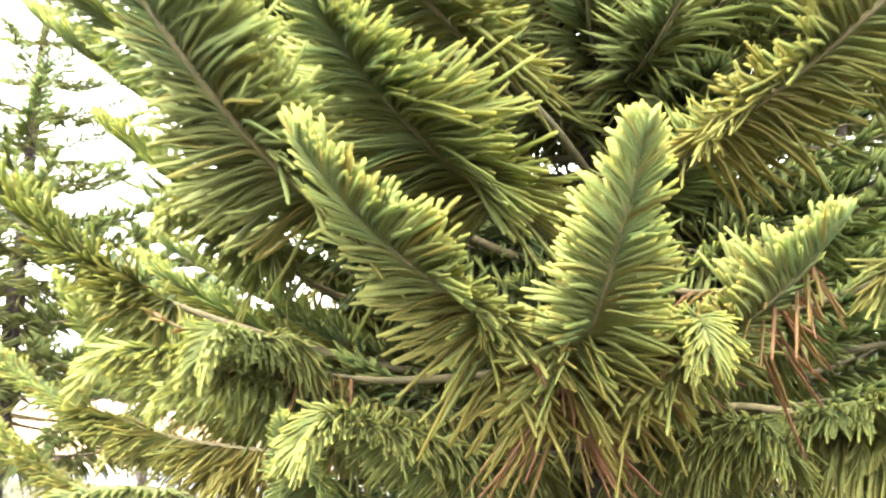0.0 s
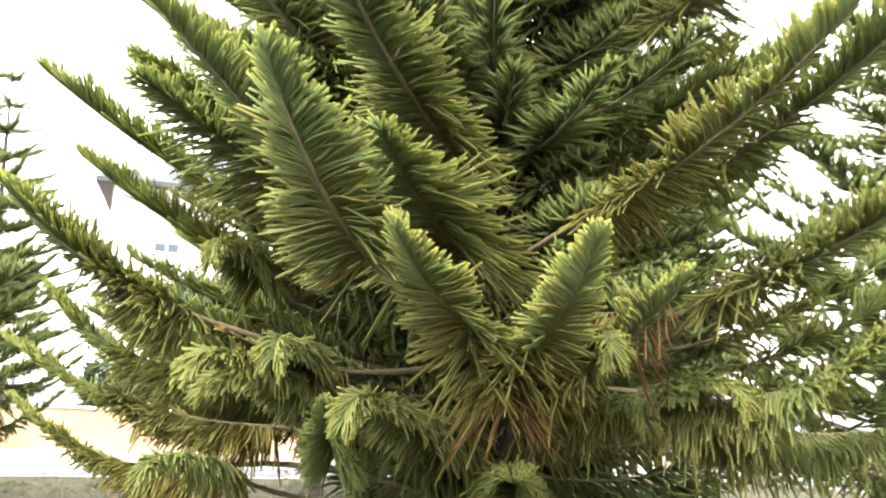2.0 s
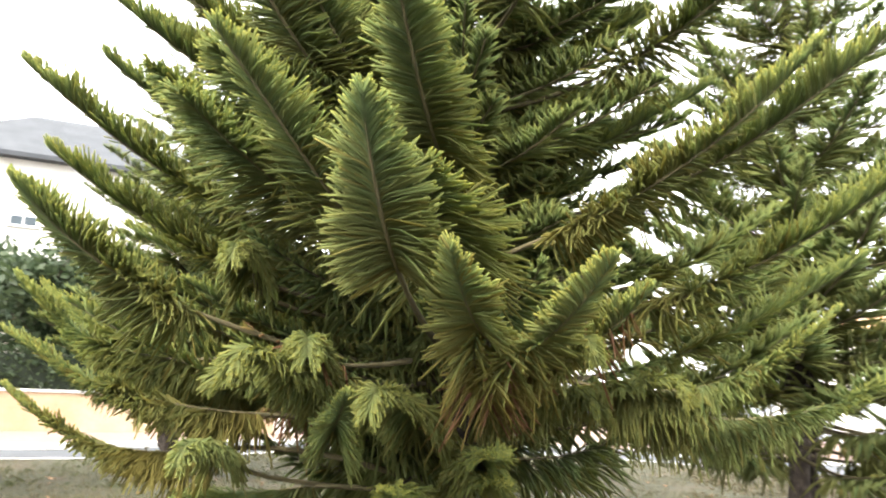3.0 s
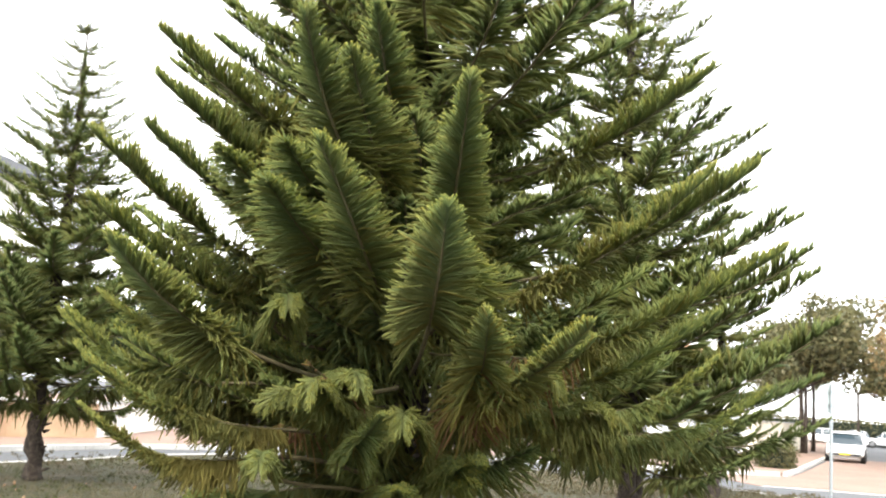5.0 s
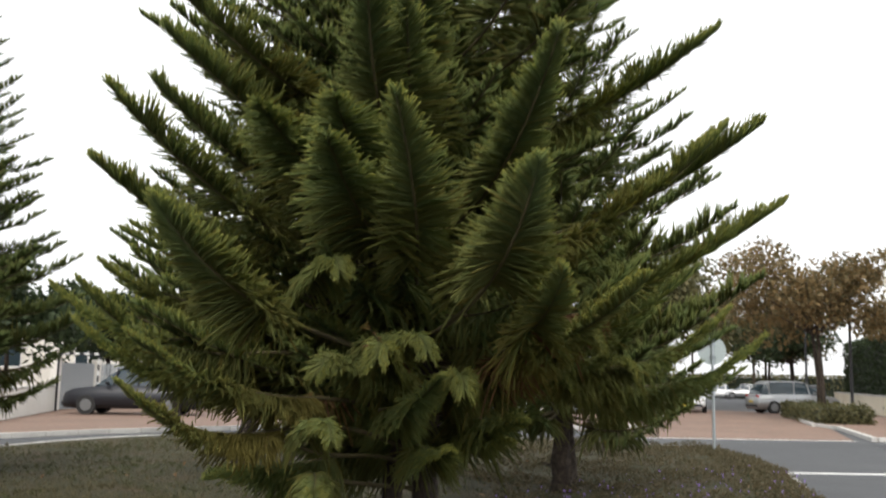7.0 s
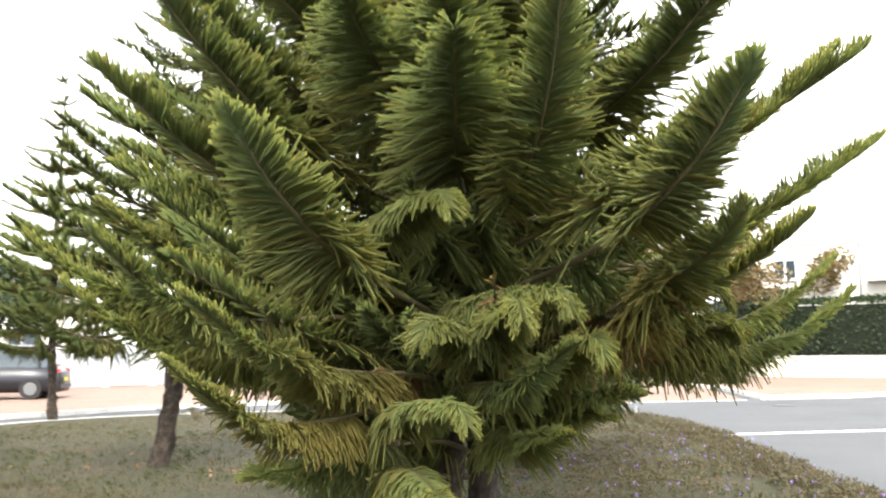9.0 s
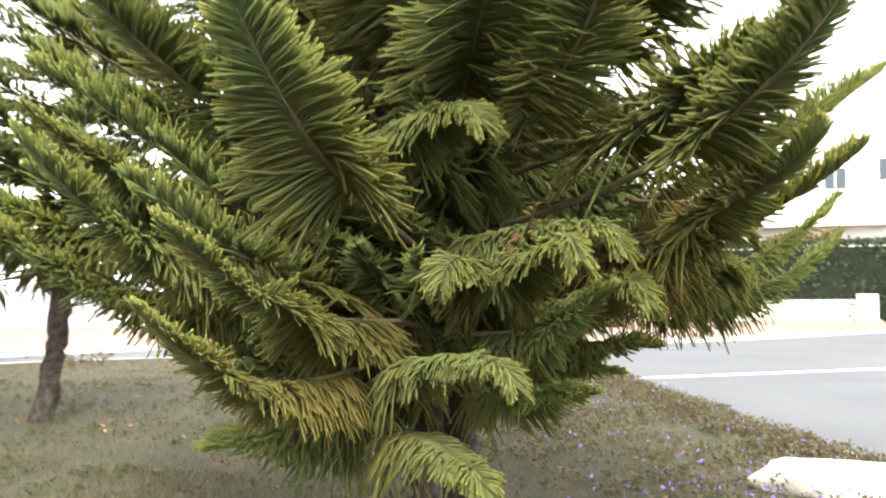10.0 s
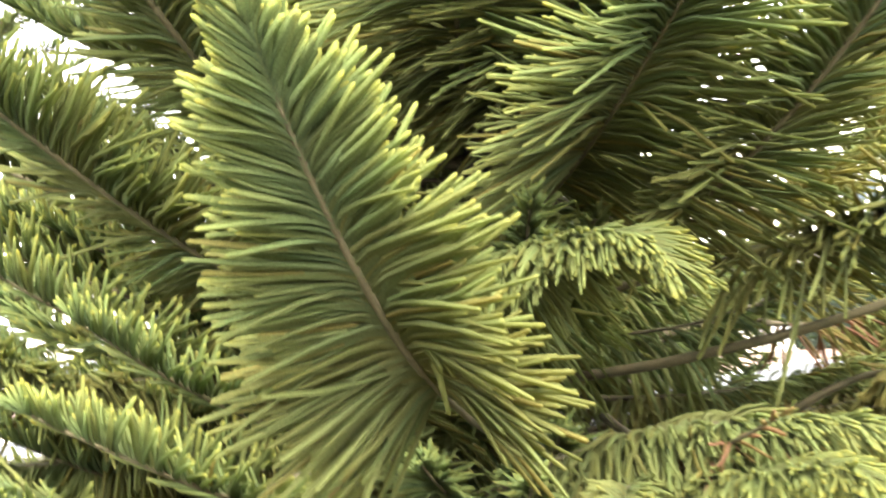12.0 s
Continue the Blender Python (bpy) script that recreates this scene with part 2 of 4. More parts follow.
def shoots(base, way, bend, flick, length, radius, tone, dry, sides, segs):
    """Many curved, blunt shoots as arrays: verts, quads, triangles and the values along, tone and dry. bend sags them, flick turns their ends."""
    n = len(base)
    u = np.linspace(0, 1, segs + 1)[None, :, None]
    mid = base[:, None] + length[:, None, None] * (u * way[:, None] + u**2 * bend[:, None] + u**3 * flick[:, None])
    tan = unit(way[:, None] + 2 * u * bend[:, None] + 3 * u**2 * flick[:, None])
    u = u.ravel()
    a = unit(np.cross(tan, np.array([0.37, 0.21, 0.9]) + 1e-3))
    b = np.cross(tan, a)
    w = 2 * np.pi * np.arange(sides) / sides
    girth = radius[:, None] * (np.interp(u, [0, 0.12, 0.8, 1], [0.75, 1.0, 0.95, 0.68])[None] * (1 + RNG.uniform(-0.2, 0.2, (n, segs + 1))))
    ring = mid[:, :, None] + girth[:, :, None, None] * (np.cos(w)[None, None, :, None] * a[:, :, None] + np.sin(w)[None, None, :, None] * b[:, :, None])
    end = mid[:, -1] + tan[:, -1] * radius[:, None] * 0.8
    verts = np.concatenate([ring.reshape(n, -1, 3), end[:, None]], 1)
    per = (segs + 1) * sides + 1
    k, j = np.meshgrid(np.arange(segs), np.arange(sides), indexing="ij")
    quad = np.stack([k * sides + j, k * sides + (j + 1) % sides, (k + 1) * sides + (j + 1) % sides, (k + 1) * sides + j], -1).reshape(-1, 4)
    j = np.arange(sides)
    tri = np.stack([segs * sides + j, segs * sides + (j + 1) % sides, np.full(sides, per - 1)], -1)
    off = (np.arange(n) * per)[:, None, None]
    along = np.tile(np.r_[np.repeat(u, sides) * 0.94, 1.0], n)
    return verts.reshape(-1, 3), (quad[None] + off).reshape(-1, 4), (tri[None] + off).reshape(-1, 3), along, np.repeat(tone, per), np.repeat(dry, per)


def spindles(base, way, bend, flick, length, radius, tone, dry):
    """Cheap shoots for the inner fronds: a slim three-sided spindle each, as the arrays of shoots()."""
    n = len(base)
    end = base + length[:, None] * (way + bend + flick)
    mid = base + length[:, None] * (0.6 * way + 0.36 * bend + 0.22 * flick)
    t = unit(end - base)
    a = unit(np.cross(t, np.array([0.37, 0.21, 0.9])))
    b = np.cross(t, a)
    ring = [mid + radius[:, None] * (math.cos(w) * a + math.sin(w) * b) for w in (0, 2.094, 4.189)]
    verts = np.stack([base, *ring, end], 1).reshape(-1, 3)
    tri = np.array([(0, 2, 1), (0, 3, 2), (0, 1, 3), (4, 1, 2), (4, 2, 3), (4, 3, 1)])
    tris = (tri[None] + (np.arange(n) * 5)[:, None, None]).reshape(-1, 3)
    return verts, np.zeros((0, 4), int), tris, np.tile([0.0, 0.55, 0.55, 0.55, 1.0], n), np.repeat(tone, 5), np.repeat(dry, 5)


def spikes(base, way, bend, flick, length, radius, tone, dry):
    """The cheapest shoots, for the trees further off: a three-sided spike each."""
    n = len(base)
    end = base + length[:, None] * (way + 0.8 * bend + 0.7 * flick)
    t = unit(end - base)
    a = unit(np.cross(t, np.array([0.37, 0.21, 0.9])))
    b = np.cross(t, a)
    ring = [base + radius[:, None] * (math.cos(w) * a + math.sin(w) * b) for w in (0, 2.094, 4.189)]
    verts = np.stack([*ring, end], 1).reshape(-1, 3)
    tri = np.array([(0, 1, 3), (1, 2, 3), (2, 0, 3)])
    tris = (tri[None] + (np.arange(n) * 4)[:, None, None]).reshape(-1, 3)
    return verts, np.zeros((0, 4), int), tris, np.tile([0.1, 0.1, 0.1, 1.0], n), np.repeat(tone, 4), np.repeat(dry, 4)


# leafy_from, longest shoot, lift of the shoots at the foot, middle and end (degrees), hang at the same places, rise of the stem, power of the rise
KINDS = {
    "plume": (0.44, 0.205, (8, 46, 62), (1.35, 0.60, 0.06), 0.80, 1.9),
    "spray": (0.38, 0.20, (4, 40, 60), (1.40, 0.68, 0.08), 0.60, 2.0),
    "low": (0.28, 0.23, (-8, 0, 44), (1.55, 1.55, 0.30), 0.45, 2.8),
    "sweep": (0.28, 0.185, (-14, 4, 50), (1.50, 1.05, 0.10), 0.45, 2.8),
    "mop": (0.44, 0.28, (0, 22, 36), (1.25, 0.85, 0.55), 0.40, 1.8),
    "hook": (0.30, 0.135, (-6, 12, 24), (1.50, 1.15, 0.70), 0.10, 1.2),
    "wither": (0.20, 0.26, (0, -10, -20), (1.7, 1.9, 1.9), 0.20, 1.8),
    "whorl": (0.05, 0.32, (0, 34, 54), (0.45, 0.22, 0.06), 0.50, 2.4),
}


def bezier(a, b, c, n):
    u = np.linspace(0, 1, n)[:, None]
    return (1 - u) ** 2 * a + 2 * u * (1 - u) * b + u**2 * c


def stem_line(root, tip, kind, up, power, leafy, base, bow, sway):
    """The line of a frond's stem, and the share of it that is bare."""
    flat = tip[:2] - root[:2]
    reach = np.linalg.norm(flat)
    out = np.r_[flat / max(reach, 1e-6), 0]
    zb = root[2] if root[2] > 0 else tip[2] - up * min(1.3, reach / 2.4)
    if base is None:
        side = np.array([-flat[1], flat[0]]) / max(reach, 1e-6)
        s = np.linspace(0, 1, 33)
        xy = root[:2] + s[:, None] * flat + (sway * reach * np.sin(s * math.pi) * s)[:, None] * side
        path = np.c_[xy, zb + (tip[2] - zb) * s**power - 0.05 * reach * np.sin(s * math.pi) * (0.6 if kind == "plume" else 1)]
        bare = leafy
    else:
        base = np.array(base, float)
        d = tip - base
        ctrl = base + 0.5 * d - np.array([0, 0, bow]) * np.linalg.norm(d) + 0.12 * np.linalg.norm(d[:2]) * out * np.sign(bow)
        start = np.r_[root[:2], root[2] if root[2] > 0 else base[2] - 0.16 * np.linalg.norm(base[:2])]
        knee = base - unit(ctrl - base) * 0.4 * np.linalg.norm(base - start)
        path = np.concatenate([bezier(start, knee, base, 12)[:-1], bezier(base, ctrl, tip, 24)])
        bare = None
        out = np.r_[unit(d[:2]), 0]
    if kind == "hook":  # the end arches over and hangs
        k = 0.15
        path = path - np.array([0, 0, 0.03])
        path = np.concatenate([path[:-1], bezier(path[-1], path[-1] + out * k * 0.7 + np.array([0, 0, 0.02]), path[-1] + out * k * 1.0 - np.array([0, 0, k * 0.50]), 10)])
    step = np.r_[0, np.cumsum(np.linalg.norm(np.diff(path, axis=0), axis=1))]
    share = bare if bare is not None else step[11] / step[-1]
    u = np.linspace(0, step[-1], 41)
    return np.stack([np.interp(u, step, path[:, c]) for c in range(3)], 1), share, reach


def drift(rng, at, hand, every, much):
    """A smooth random value along the stem for each side, so that neighbouring shoots lean together."""
    knots = np.arange(-0.1, 1.2, every)
    left, right = rng.normal(0, much, len(knots)), rng.normal(0, much, len(knots))
    return np.where(hand > 0, np.interp(at, knots, right), np.interp(at, knots, left))


def frond(root, tip, kind, pairs, ranks, sides, segs, rng, dry=0.04, gold=0.1, rise=None, fat=0.0068, scale=1.0, leafy=None, base=None, bow=0.10, bank=0.0, form=None):
    """Stem points and radii of one frond, and the arrays of its shoots. A root with no height of its own is set below the tip by the kind's rise."""
    first, longest, lifts, hangs, up, power = KINDS[kind]
    leafy = first if leafy is None else leafy
    longest *= scale
    root, tip = np.array(root, float), np.array(tip, float)
    if kind in ("plume", "spray"):  # the stem ends a little short of the tuft's tip
        tip = tip - 0.26 * longest * np.r_[0.7 * unit(tip[:2] - root[:2]), 0.75]
    path, leafy, reach = stem_line(root, tip, kind, up if rise is None else rise, power, leafy, base, bow, rng.uniform(-0.06, 0.06))
    s = np.linspace(0, 1, len(path))
    tangent = unit(np.gradient(path, axis=0))
    along = np.linspace(0, 1, pairs) ** (0.7 if kind == "hook" else 0.92)
    at = np.repeat(leafy + (1 - leafy) * along, 2 * ranks)
    at = np.clip(at + rng.uniform(-1.0, 1.0, len(at)) * (1 - leafy) / pairs, leafy, 1.0)
    hand = np.tile([1.0, -1.0], len(at) // 2)
    row = np.tile(np.repeat(np.arange(ranks), 2), pairs) / (ranks - 1)
    row = np.clip(row + rng.normal(0, 0.12, len(at)), -0.1, 1.1)
    grow = (at - leafy) / (1 - leafy)
    pick = lambda arr: np.stack([np.interp(at, s, arr[:, c]) for c in range(3)], 1)  # noqa: E731
    foot_at, t = pick(path), unit(pick(tangent))
    flat = unit(np.r_[(path[-1] - path[0])[:2], 0])
    b = unit(0.6 * unit(np.cross(t, np.array([0, 0, 1.0]))) + 0.6 * np.cross(flat, np.array([0, 0, 1.0])))
    nrm = unit(np.cross(b, t))
    each = 0.05 / max(0.35, np.linalg.norm(path[-1] - path[0]))
    sway, tuft = drift(rng, at, hand, each, 1.0), drift(rng, at, hand, 2.2 * each, 1.0)
    hooked = kind == "hook"
    spread = np.interp(grow, [0, 0.3, 1], [34, 52, 58]) if not hooked else 40
    lift = np.radians(np.interp(grow, [0, 0.38, 0.85], lifts) + (row - 0.5) * spread + 8 * sway + 6 * tuft + rng.normal(0, 5, len(at)))
    lift = lift - np.radians(bank) * (hand > 0)
    fork = np.radians(np.interp(grow, [0, 0.1, 0.35, 0.75, 1], [88, 64, 42, 36, 16] if not hooked else [88, 80, 72, 62, 36]) + 7 * tuft + rng.normal(0, 1, len(at)) * np.interp(grow, [0, 0.25], [17, 6]))
    way = np.cos(fork)[:, None] * t + np.sin(fork)[:, None] * ((np.cos(lift) * hand)[:, None] * b + np.sin(lift)[:, None] * nrm)
    size = longest * np.interp(grow, [0, 0.12, 0.3, 0.5, 0.7, 0.88, 1.0], [0.95, 1.12, 1.06, 0.92, 0.76, 0.56, 0.34] if not hooked else [1.45, 1.5, 1.38, 1.15, 0.95, 0.8, 0.55])
    size = size * rng.uniform(0.72, 1.08, len(at)) * (1 - 0.25 * np.abs(row - 0.35)) * np.clip(1 + 0.10 * tuft, 0.7, 1.3)
    fall = np.interp(grow, [0, 0.4, 1], hangs) * rng.uniform(0.75, 1.25, len(at)) * np.clip(1 + 0.22 * sway, 0.5, 1.5)
    if hooked:  # the upper shoots of a crest stand, the lower ones fall
        fall = fall * np.interp(row, [0, 0.6, 1], [1.0, 0.9, 0.7])
    down = np.array([0, 0, -1.0])
    outward = (np.cos(lift) * hand)[:, None] * b + 0.5 * np.sin(lift)[:, None] * nrm
    bend = down * fall[:, None] + rng.normal(0, 0.06, (len(at), 3))
    flick = t * (0.26 * rng.uniform(0, 1.2, len(at)))[:, None] - down * (0.12 + (0.12 if hooked else 0.40) * fall * rng.uniform(0.2, 1.3, len(at)))[:, None] + rng.normal(0, 0.06, (len(at), 3))
    if not hooked:  # they part from the stem along it and turn outwards
        bend = bend + (0.45 if kind in ("low", "sweep") else 1.0) * outward * np.interp(grow, [0, 0.5, 1], [0.3, 0.62, 0.42])[:, None] - t * np.interp(grow, [0, 0.5, 1], [0.05, 0.30, 0.12])[:, None]
    keep = rng.random(len(at)) > 0.04
    tone = np.clip(rng.normal(0.48, 0.13, len(at)) + 0.05 * sway + 0.14 * (grow - 0.4) + rng.uniform(-0.12, 0.12), 0, 1)
    old = rng.random(len(at)) + 0.35 * (1 - grow)
    wan = np.clip((0.20 + 0.9 * gold) * (1 - grow) ** 1.6 + 0.05 * tuft + rng.normal(0, 0.05, len(at)), 0, 0.5)
    if hooked:  # their crests are yellowish
        wan, tone = np.clip(wan + 0.14 * grow, 0, 0.5), np.clip(tone - 0.08, 0, 1)
    dead = np.where(old > 1.34 - dry, rng.uniform(0.6, 1.0, len(at)), np.where(old > 1.20 - gold, np.maximum(wan, rng.uniform(0.1, 0.5, len(at))), wan))
    fatness = fat * rng.uniform(0.85, 1.15, len(at)) * (0.75 + 0.25 * size / longest)
    make = form or (lambda *p: shoots(*p, sides, segs) if segs else spindles(*p))
    arrays = list(make(foot_at[keep], way[keep], bend[keep], flick[keep], size[keep], fatness[keep], tone[keep], dead[keep]))
    fresh = np.interp(grow, [0, 0.45, 0.85], [0.83, 0.88, 1.01] if kind in ("low", "hook") else [0.90, 0.96, 1.01]) * rng.uniform(0.95, 1.02, len(at))
    arrays[3] = arrays[3] * np.repeat(fresh[keep], len(arrays[3]) // keep.sum())  # pale ends on the young growth alone
    stem = np.interp(s, [0, leafy, 1], [0.021, 0.012, 0.0035]) * (0.6 + 0.4 * reach / 2.4)
    return path, stem, arrays


def branch_part(tree, root, tip, kind, pairs, ranks, sides, segs, rng, **more):
    path, stem, arr = frond(root, tip, kind, pairs, ranks, sides, segs, rng, **more)
    wood = part("branch", tube(path[::4] if not segs else path[::2], stem[::4] if not segs else stem[::2], 5 if not segs else 7, True, 0.25, len(path)), WOOD, tree, "", True)
    me = raw_mesh("foliage", arr[0], [arr[1], arr[2]], (("along", arr[3]), ("tone", arr[4]), ("dry", arr[5])))
    tagged(link("foliage", me, SHOOT, wood), kind="stuff")
    return wood

# ---- the ground ----
ROAD_Z = -0.13
ISLAND = [(-60, 6), (-12, 10.4), (-3, 11.5), (1, 12.6), (4, 14.9), (8, 15.8), (11.5, 13.8), (14.2, 9.8), (15.3, 6.6), (14.8, 5.0), (12.3, 2.8),
          (10.6, 1.6), (8.0, 0.2), (6.2, -0.8), (4.2, -1.95), (2.2, -3.6), (0.5, -6.0), (-1.5, -11), (-4, -30), (-60, -40)]


def rounded(outline, n=4):
    """The outline with its corners cut smooth (Chaikin)."""
    for _ in range(n):
        out = []
        for (ax, ay), (bx, by) in zip(outline, outline[1:] + outline[:1]):
            out += [(0.75 * ax + 0.25 * bx, 0.75 * ay + 0.25 * by), (0.25 * ax + 0.75 * bx, 0.25 * ay + 0.75 * by)]
        outline = out
    return outline


ground = part("ground", box((900, 900, 0.2), (0, 0, ROAD_Z - 0.1)), ASPHALT)
tagged(ground, "pale grey worn asphalt road round the planted island", "road", kind="structure")
EDGE = rounded(ISLAND, 2)
island = part("grass_island", prism(EDGE, ROAD_Z - 0.05, 0.0), GRASS)
tagged(island, "dry olive turf and bare soil of a raised planted island", "lawn", kind="structure")


def kerb_line(name, line, z0, z1, wide, long, label, near=300):
    """Kerb stones laid end to end along a line."""
    home = thing(name, label, "kerb", kind="structure")
    me = bpy.data.meshes.new("kerb_stone")
    bm = box((1, 1, 1), (0, 0, 0), 0.03)
    bm.to_mesh(me)
    bm.free()
    me.materials.append(KERB)
    pts = [Vector((*p, 0)) for p in line]
    gone, step, count = 0.0, long, 0
    for a, b in zip(pts, pts[1:]):
        way = (b - a).normalized()
        while gone < (b - a).length and count < near:
            c = a + way * gone
            ob = new("kerb_stone", me)
            ob.parent = home
            ob.matrix_basis = Matrix.Translation((c.x, c.y, (z0 + z1) / 2)) @ way.to_track_quat("X", "Z").to_matrix().to_4x4() @ Matrix.Diagonal((long - 0.015, wide, z1 - z0, 1))
            gone, count = gone + step, count + 1
        gone -= (b - a).length
    return home


# far pavements, of brick, with their kerbs: north of the island, and east either side of the side street
PAVE_N = [(-60, 10.5), (-10, 13.9), (-1.3, 15.3), (4.3, 18.1), (7.5, 18.5), (12.3, 18.1), (17.5, 15.8), (21.5, 13.0), (24.5, 12.2), (28, 13.9), (46, 23.1), (90, 46), (90, 90), (-60, 70)]
PAVE_E = [(31.5, 9.2), (29.8, 7.6), (23.6, 4.4), (25.2, 2.6), (28, 0.8), (34, -2.6), (60, -18), (90, -20), (90, 39), (46, 16.5)]
for name, line in (("pavement_north", PAVE_N), ("pavement_east", PAVE_E)):
    tagged(part(name, prism(line, ROAD_Z - 0.05, ROAD_Z + 0.11), PAVING), "reddish brick-paved pavement across the road", "pavement", kind="structure")
tagged(part("brick_crossing", prism([(20.6, 12.6), (18.9, 9.6), (21.4, 7.1), (23.4, 4.9), (29.6, 7.8), (46, 16.7), (46, 22.8), (28, 13.7), (24.5, 12.0), (21.5, 12.8)], ROAD_Z - 0.02, ROAD_Z + 0.012), PAVING), "brick-paved side street with a flat mouth at the road", "road", kind="structure")
kerb_line("kerb_north", PAVE_N[1:11], ROAD_Z, ROAD_Z + 0.125, 0.16, 0.9, "pale concrete kerb along the brick pavement")
kerb_line("kerb_east", [PAVE_E[k] for k in (9, 0, 1, 2, 3, 4, 5)], ROAD_Z, ROAD_Z + 0.125, 0.16, 0.9, "pale concrete kerb along the brick pavement")
near = [p for p in EDGE if p[0] > -8 and p[1] > -12]
kerb_line("kerb_island", near, ROAD_Z, 0.012, 0.16, 0.8, "worn concrete kerb round the planted island", 120)
for name, a, b in (("stop_line", (11.6, 2.75), (18.6, -4.8)), ("edge_line", (19.0, 9.5), (23.3, 4.8))):
    d = (Vector(b) - Vector(a))
    q = math.degrees(math.atan2(d.y, d.x))
    tagged(part(name, box((d.length, 0.22 if name == "stop_line" else 0.14, 0.006), ((a[0] + b[0]) / 2, (a[1] + b[1]) / 2, ROAD_Z + 0.004), 0, Matrix.Rotation(radians(q), 4, "Z")), PAINT), "worn white painted line on the asphalt", "road marking", kind="structure")
tagged(part("manhole_cover", tube([(21.1, 3.2, ROAD_Z), (21.1, 3.2, ROAD_Z + 0.012)], [0.33, 0.32], 24), BLACK), "dark round iron manhole cover in the road", "manhole cover", kind="structure")


def inside(x, y, outline):
    hit = np.zeros(len(x), bool)
    for (ax, ay), (bx, by) in zip(outline, outline[1:] + outline[:1]):
        cross = ((ay > y) != (by > y)) & (x < (bx - ax) * (y - ay) / (by - ay + 1e-12) + ax)
        hit ^= cross
    return hit


def blades(name, x, y, height, width, material, rng, lean=0.5, z=0.0):
    """Leaning grass blades or stalks."""
    n = len(x)
    a = rng.uniform(0, 2 * np.pi, n)
    d = np.stack([np.cos(a), np.sin(a), 0 * a], 1)
    side = np.stack([-np.sin(a), np.cos(a), 0 * a], 1)
    foot = np.stack([x, y, np.full(n, z - 0.005)], 1)
    h = height * rng.uniform(0.5, 1.2, n)
    le = lean * rng.uniform(0.1, 1.2, n) * h
    w = width * rng.uniform(0.7, 1.3, n)
    up = np.array([0, 0, 1.0])
    verts = np.stack([foot - side * w[:, None], foot + side * w[:, None], foot + d * le[:, None] + up * h[:, None]], 1).reshape(-1, 3)
    return link(name, raw_mesh(name, verts, [np.arange(3 * n).reshape(-1, 3)]), material)


rng = np.random.default_rng(11)
gx, gy = rng.uniform(-8, 15.5, 260000), rng.uniform(-4.5, 14.5, 260000)
gx[:80000], gy[:80000] = rng.uniform(-5.5, 1.5, 80000), rng.uniform(-1.5, 7.0, 80000)
ok = inside(gx, gy, EDGE) & (np.hypot(gx, gy) > 0.3)
clump = np.array([noise.noise(Vector((a * 0.9, b * 0.9, 3.1))) for a, b in zip(gx, gy)])
ok &= clump + rng.uniform(-0.5, 0.5, len(gx)) > -0.15
east = gx * 0.75 - gy * 0.6 > 1.6
tagged(blades("grass", gx[ok & ~east], gy[ok & ~east], 0.060, 0.0045, BLADE, rng, 1.6), "short dry olive-green grass on the island", "grass", kind="stuff")
pick = np.flatnonzero(ok & east)[::2]


def leaf_cloud(centres, radii, count, size, rng, squash=1.0):
    """Small tilted leaves scattered in the shells of some blobs: verts and quads."""
    pick = rng.integers(0, len(centres), count)
    d = unit(rng.normal(size=(count, 3)))
    r = np.asarray(radii)[pick] * rng.uniform(0.45, 1.05, count)
    c = np.asarray(centres)[pick] + d * r[:, None] * np.array([1, 1, squash])
    a = unit(rng.normal(size=(count, 3)))
    b = unit(np.cross(a, rng.normal(size=(count, 3))))
    w = size * rng.uniform(0.6, 1.3, count)[:, None]
    verts = np.stack([c - a * w, c - b * w * 0.55, c + a * w, c + b * w * 0.55], 1).reshape(-1, 3)
    return verts, (np.arange(count) * 4)[:, None] + np.arange(4)[None]


tx, ty = rng.uniform(-7, 7, 5200), rng.uniform(-4, 14, 5200)
patch = np.array([noise.noise(Vector((a * 0.8, b * 0.8, 21.0))) for a, b in zip(tx, ty)]) + rng.uniform(-0.35, 0.35, 5200)
keep = inside(tx, ty, EDGE) & (patch > 0.05) & (np.hypot(tx, ty) > 0.35)
v, f = leaf_cloud(np.stack([tx[keep], ty[keep], np.full(keep.sum(), 0.03)], 1), rng.uniform(0.03, 0.09, keep.sum()), keep.sum() * 22, 0.014, rng, 0.7)
v[:, 2] = np.abs(v[:, 2])
tagged(link("turf_weeds", raw_mesh("turf_weeds", v, [f], smooth=False), WEED), "low green and straw weeds in tufts over the turf", "weeds", kind="stuff")
mound = np.clip(0.06 + 0.12 * np.array([noise.noise(Vector((a * 2.3, b * 2.3, 7.7))) for a, b in zip(gx[pick], gy[pick])]), 0.02, 0.15)
v, f = leaf_cloud(np.stack([gx[pick], gy[pick], mound], 1), np.full(len(pick), 0.055), 62000, 0.019, rng)
tagged(link("ground_cover", raw_mesh("ground_cover", v, [f], smooth=False), COVER), "low brownish ground cover plants beside the kerb", "plants", kind="stuff")
along = [(14.8, 5.0), (12.3, 2.8), (10.6, 1.6), (8.0, 0.2), (6.2, -0.8), (4.2, -1.95), (2.2, -3.6)]
ex, ey = [], []
for (ax, ay), (bx, by) in zip(along, along[1:]):
    f = rng.random(1600)
    o = np.abs(rng.normal(0, 0.3, 1600)) + 0.05
    nn = np.array([-(by - ay), bx - ax]) / math.hypot(bx - ax, by - ay)
    ex.append(ax + f * (bx - ax) - nn[0] * o), ey.append(ay + f * (by - ay) - nn[1] * o)
ex, ey = np.concatenate(ex), np.concatenate(ey)
ok = inside(ex, ey, EDGE)
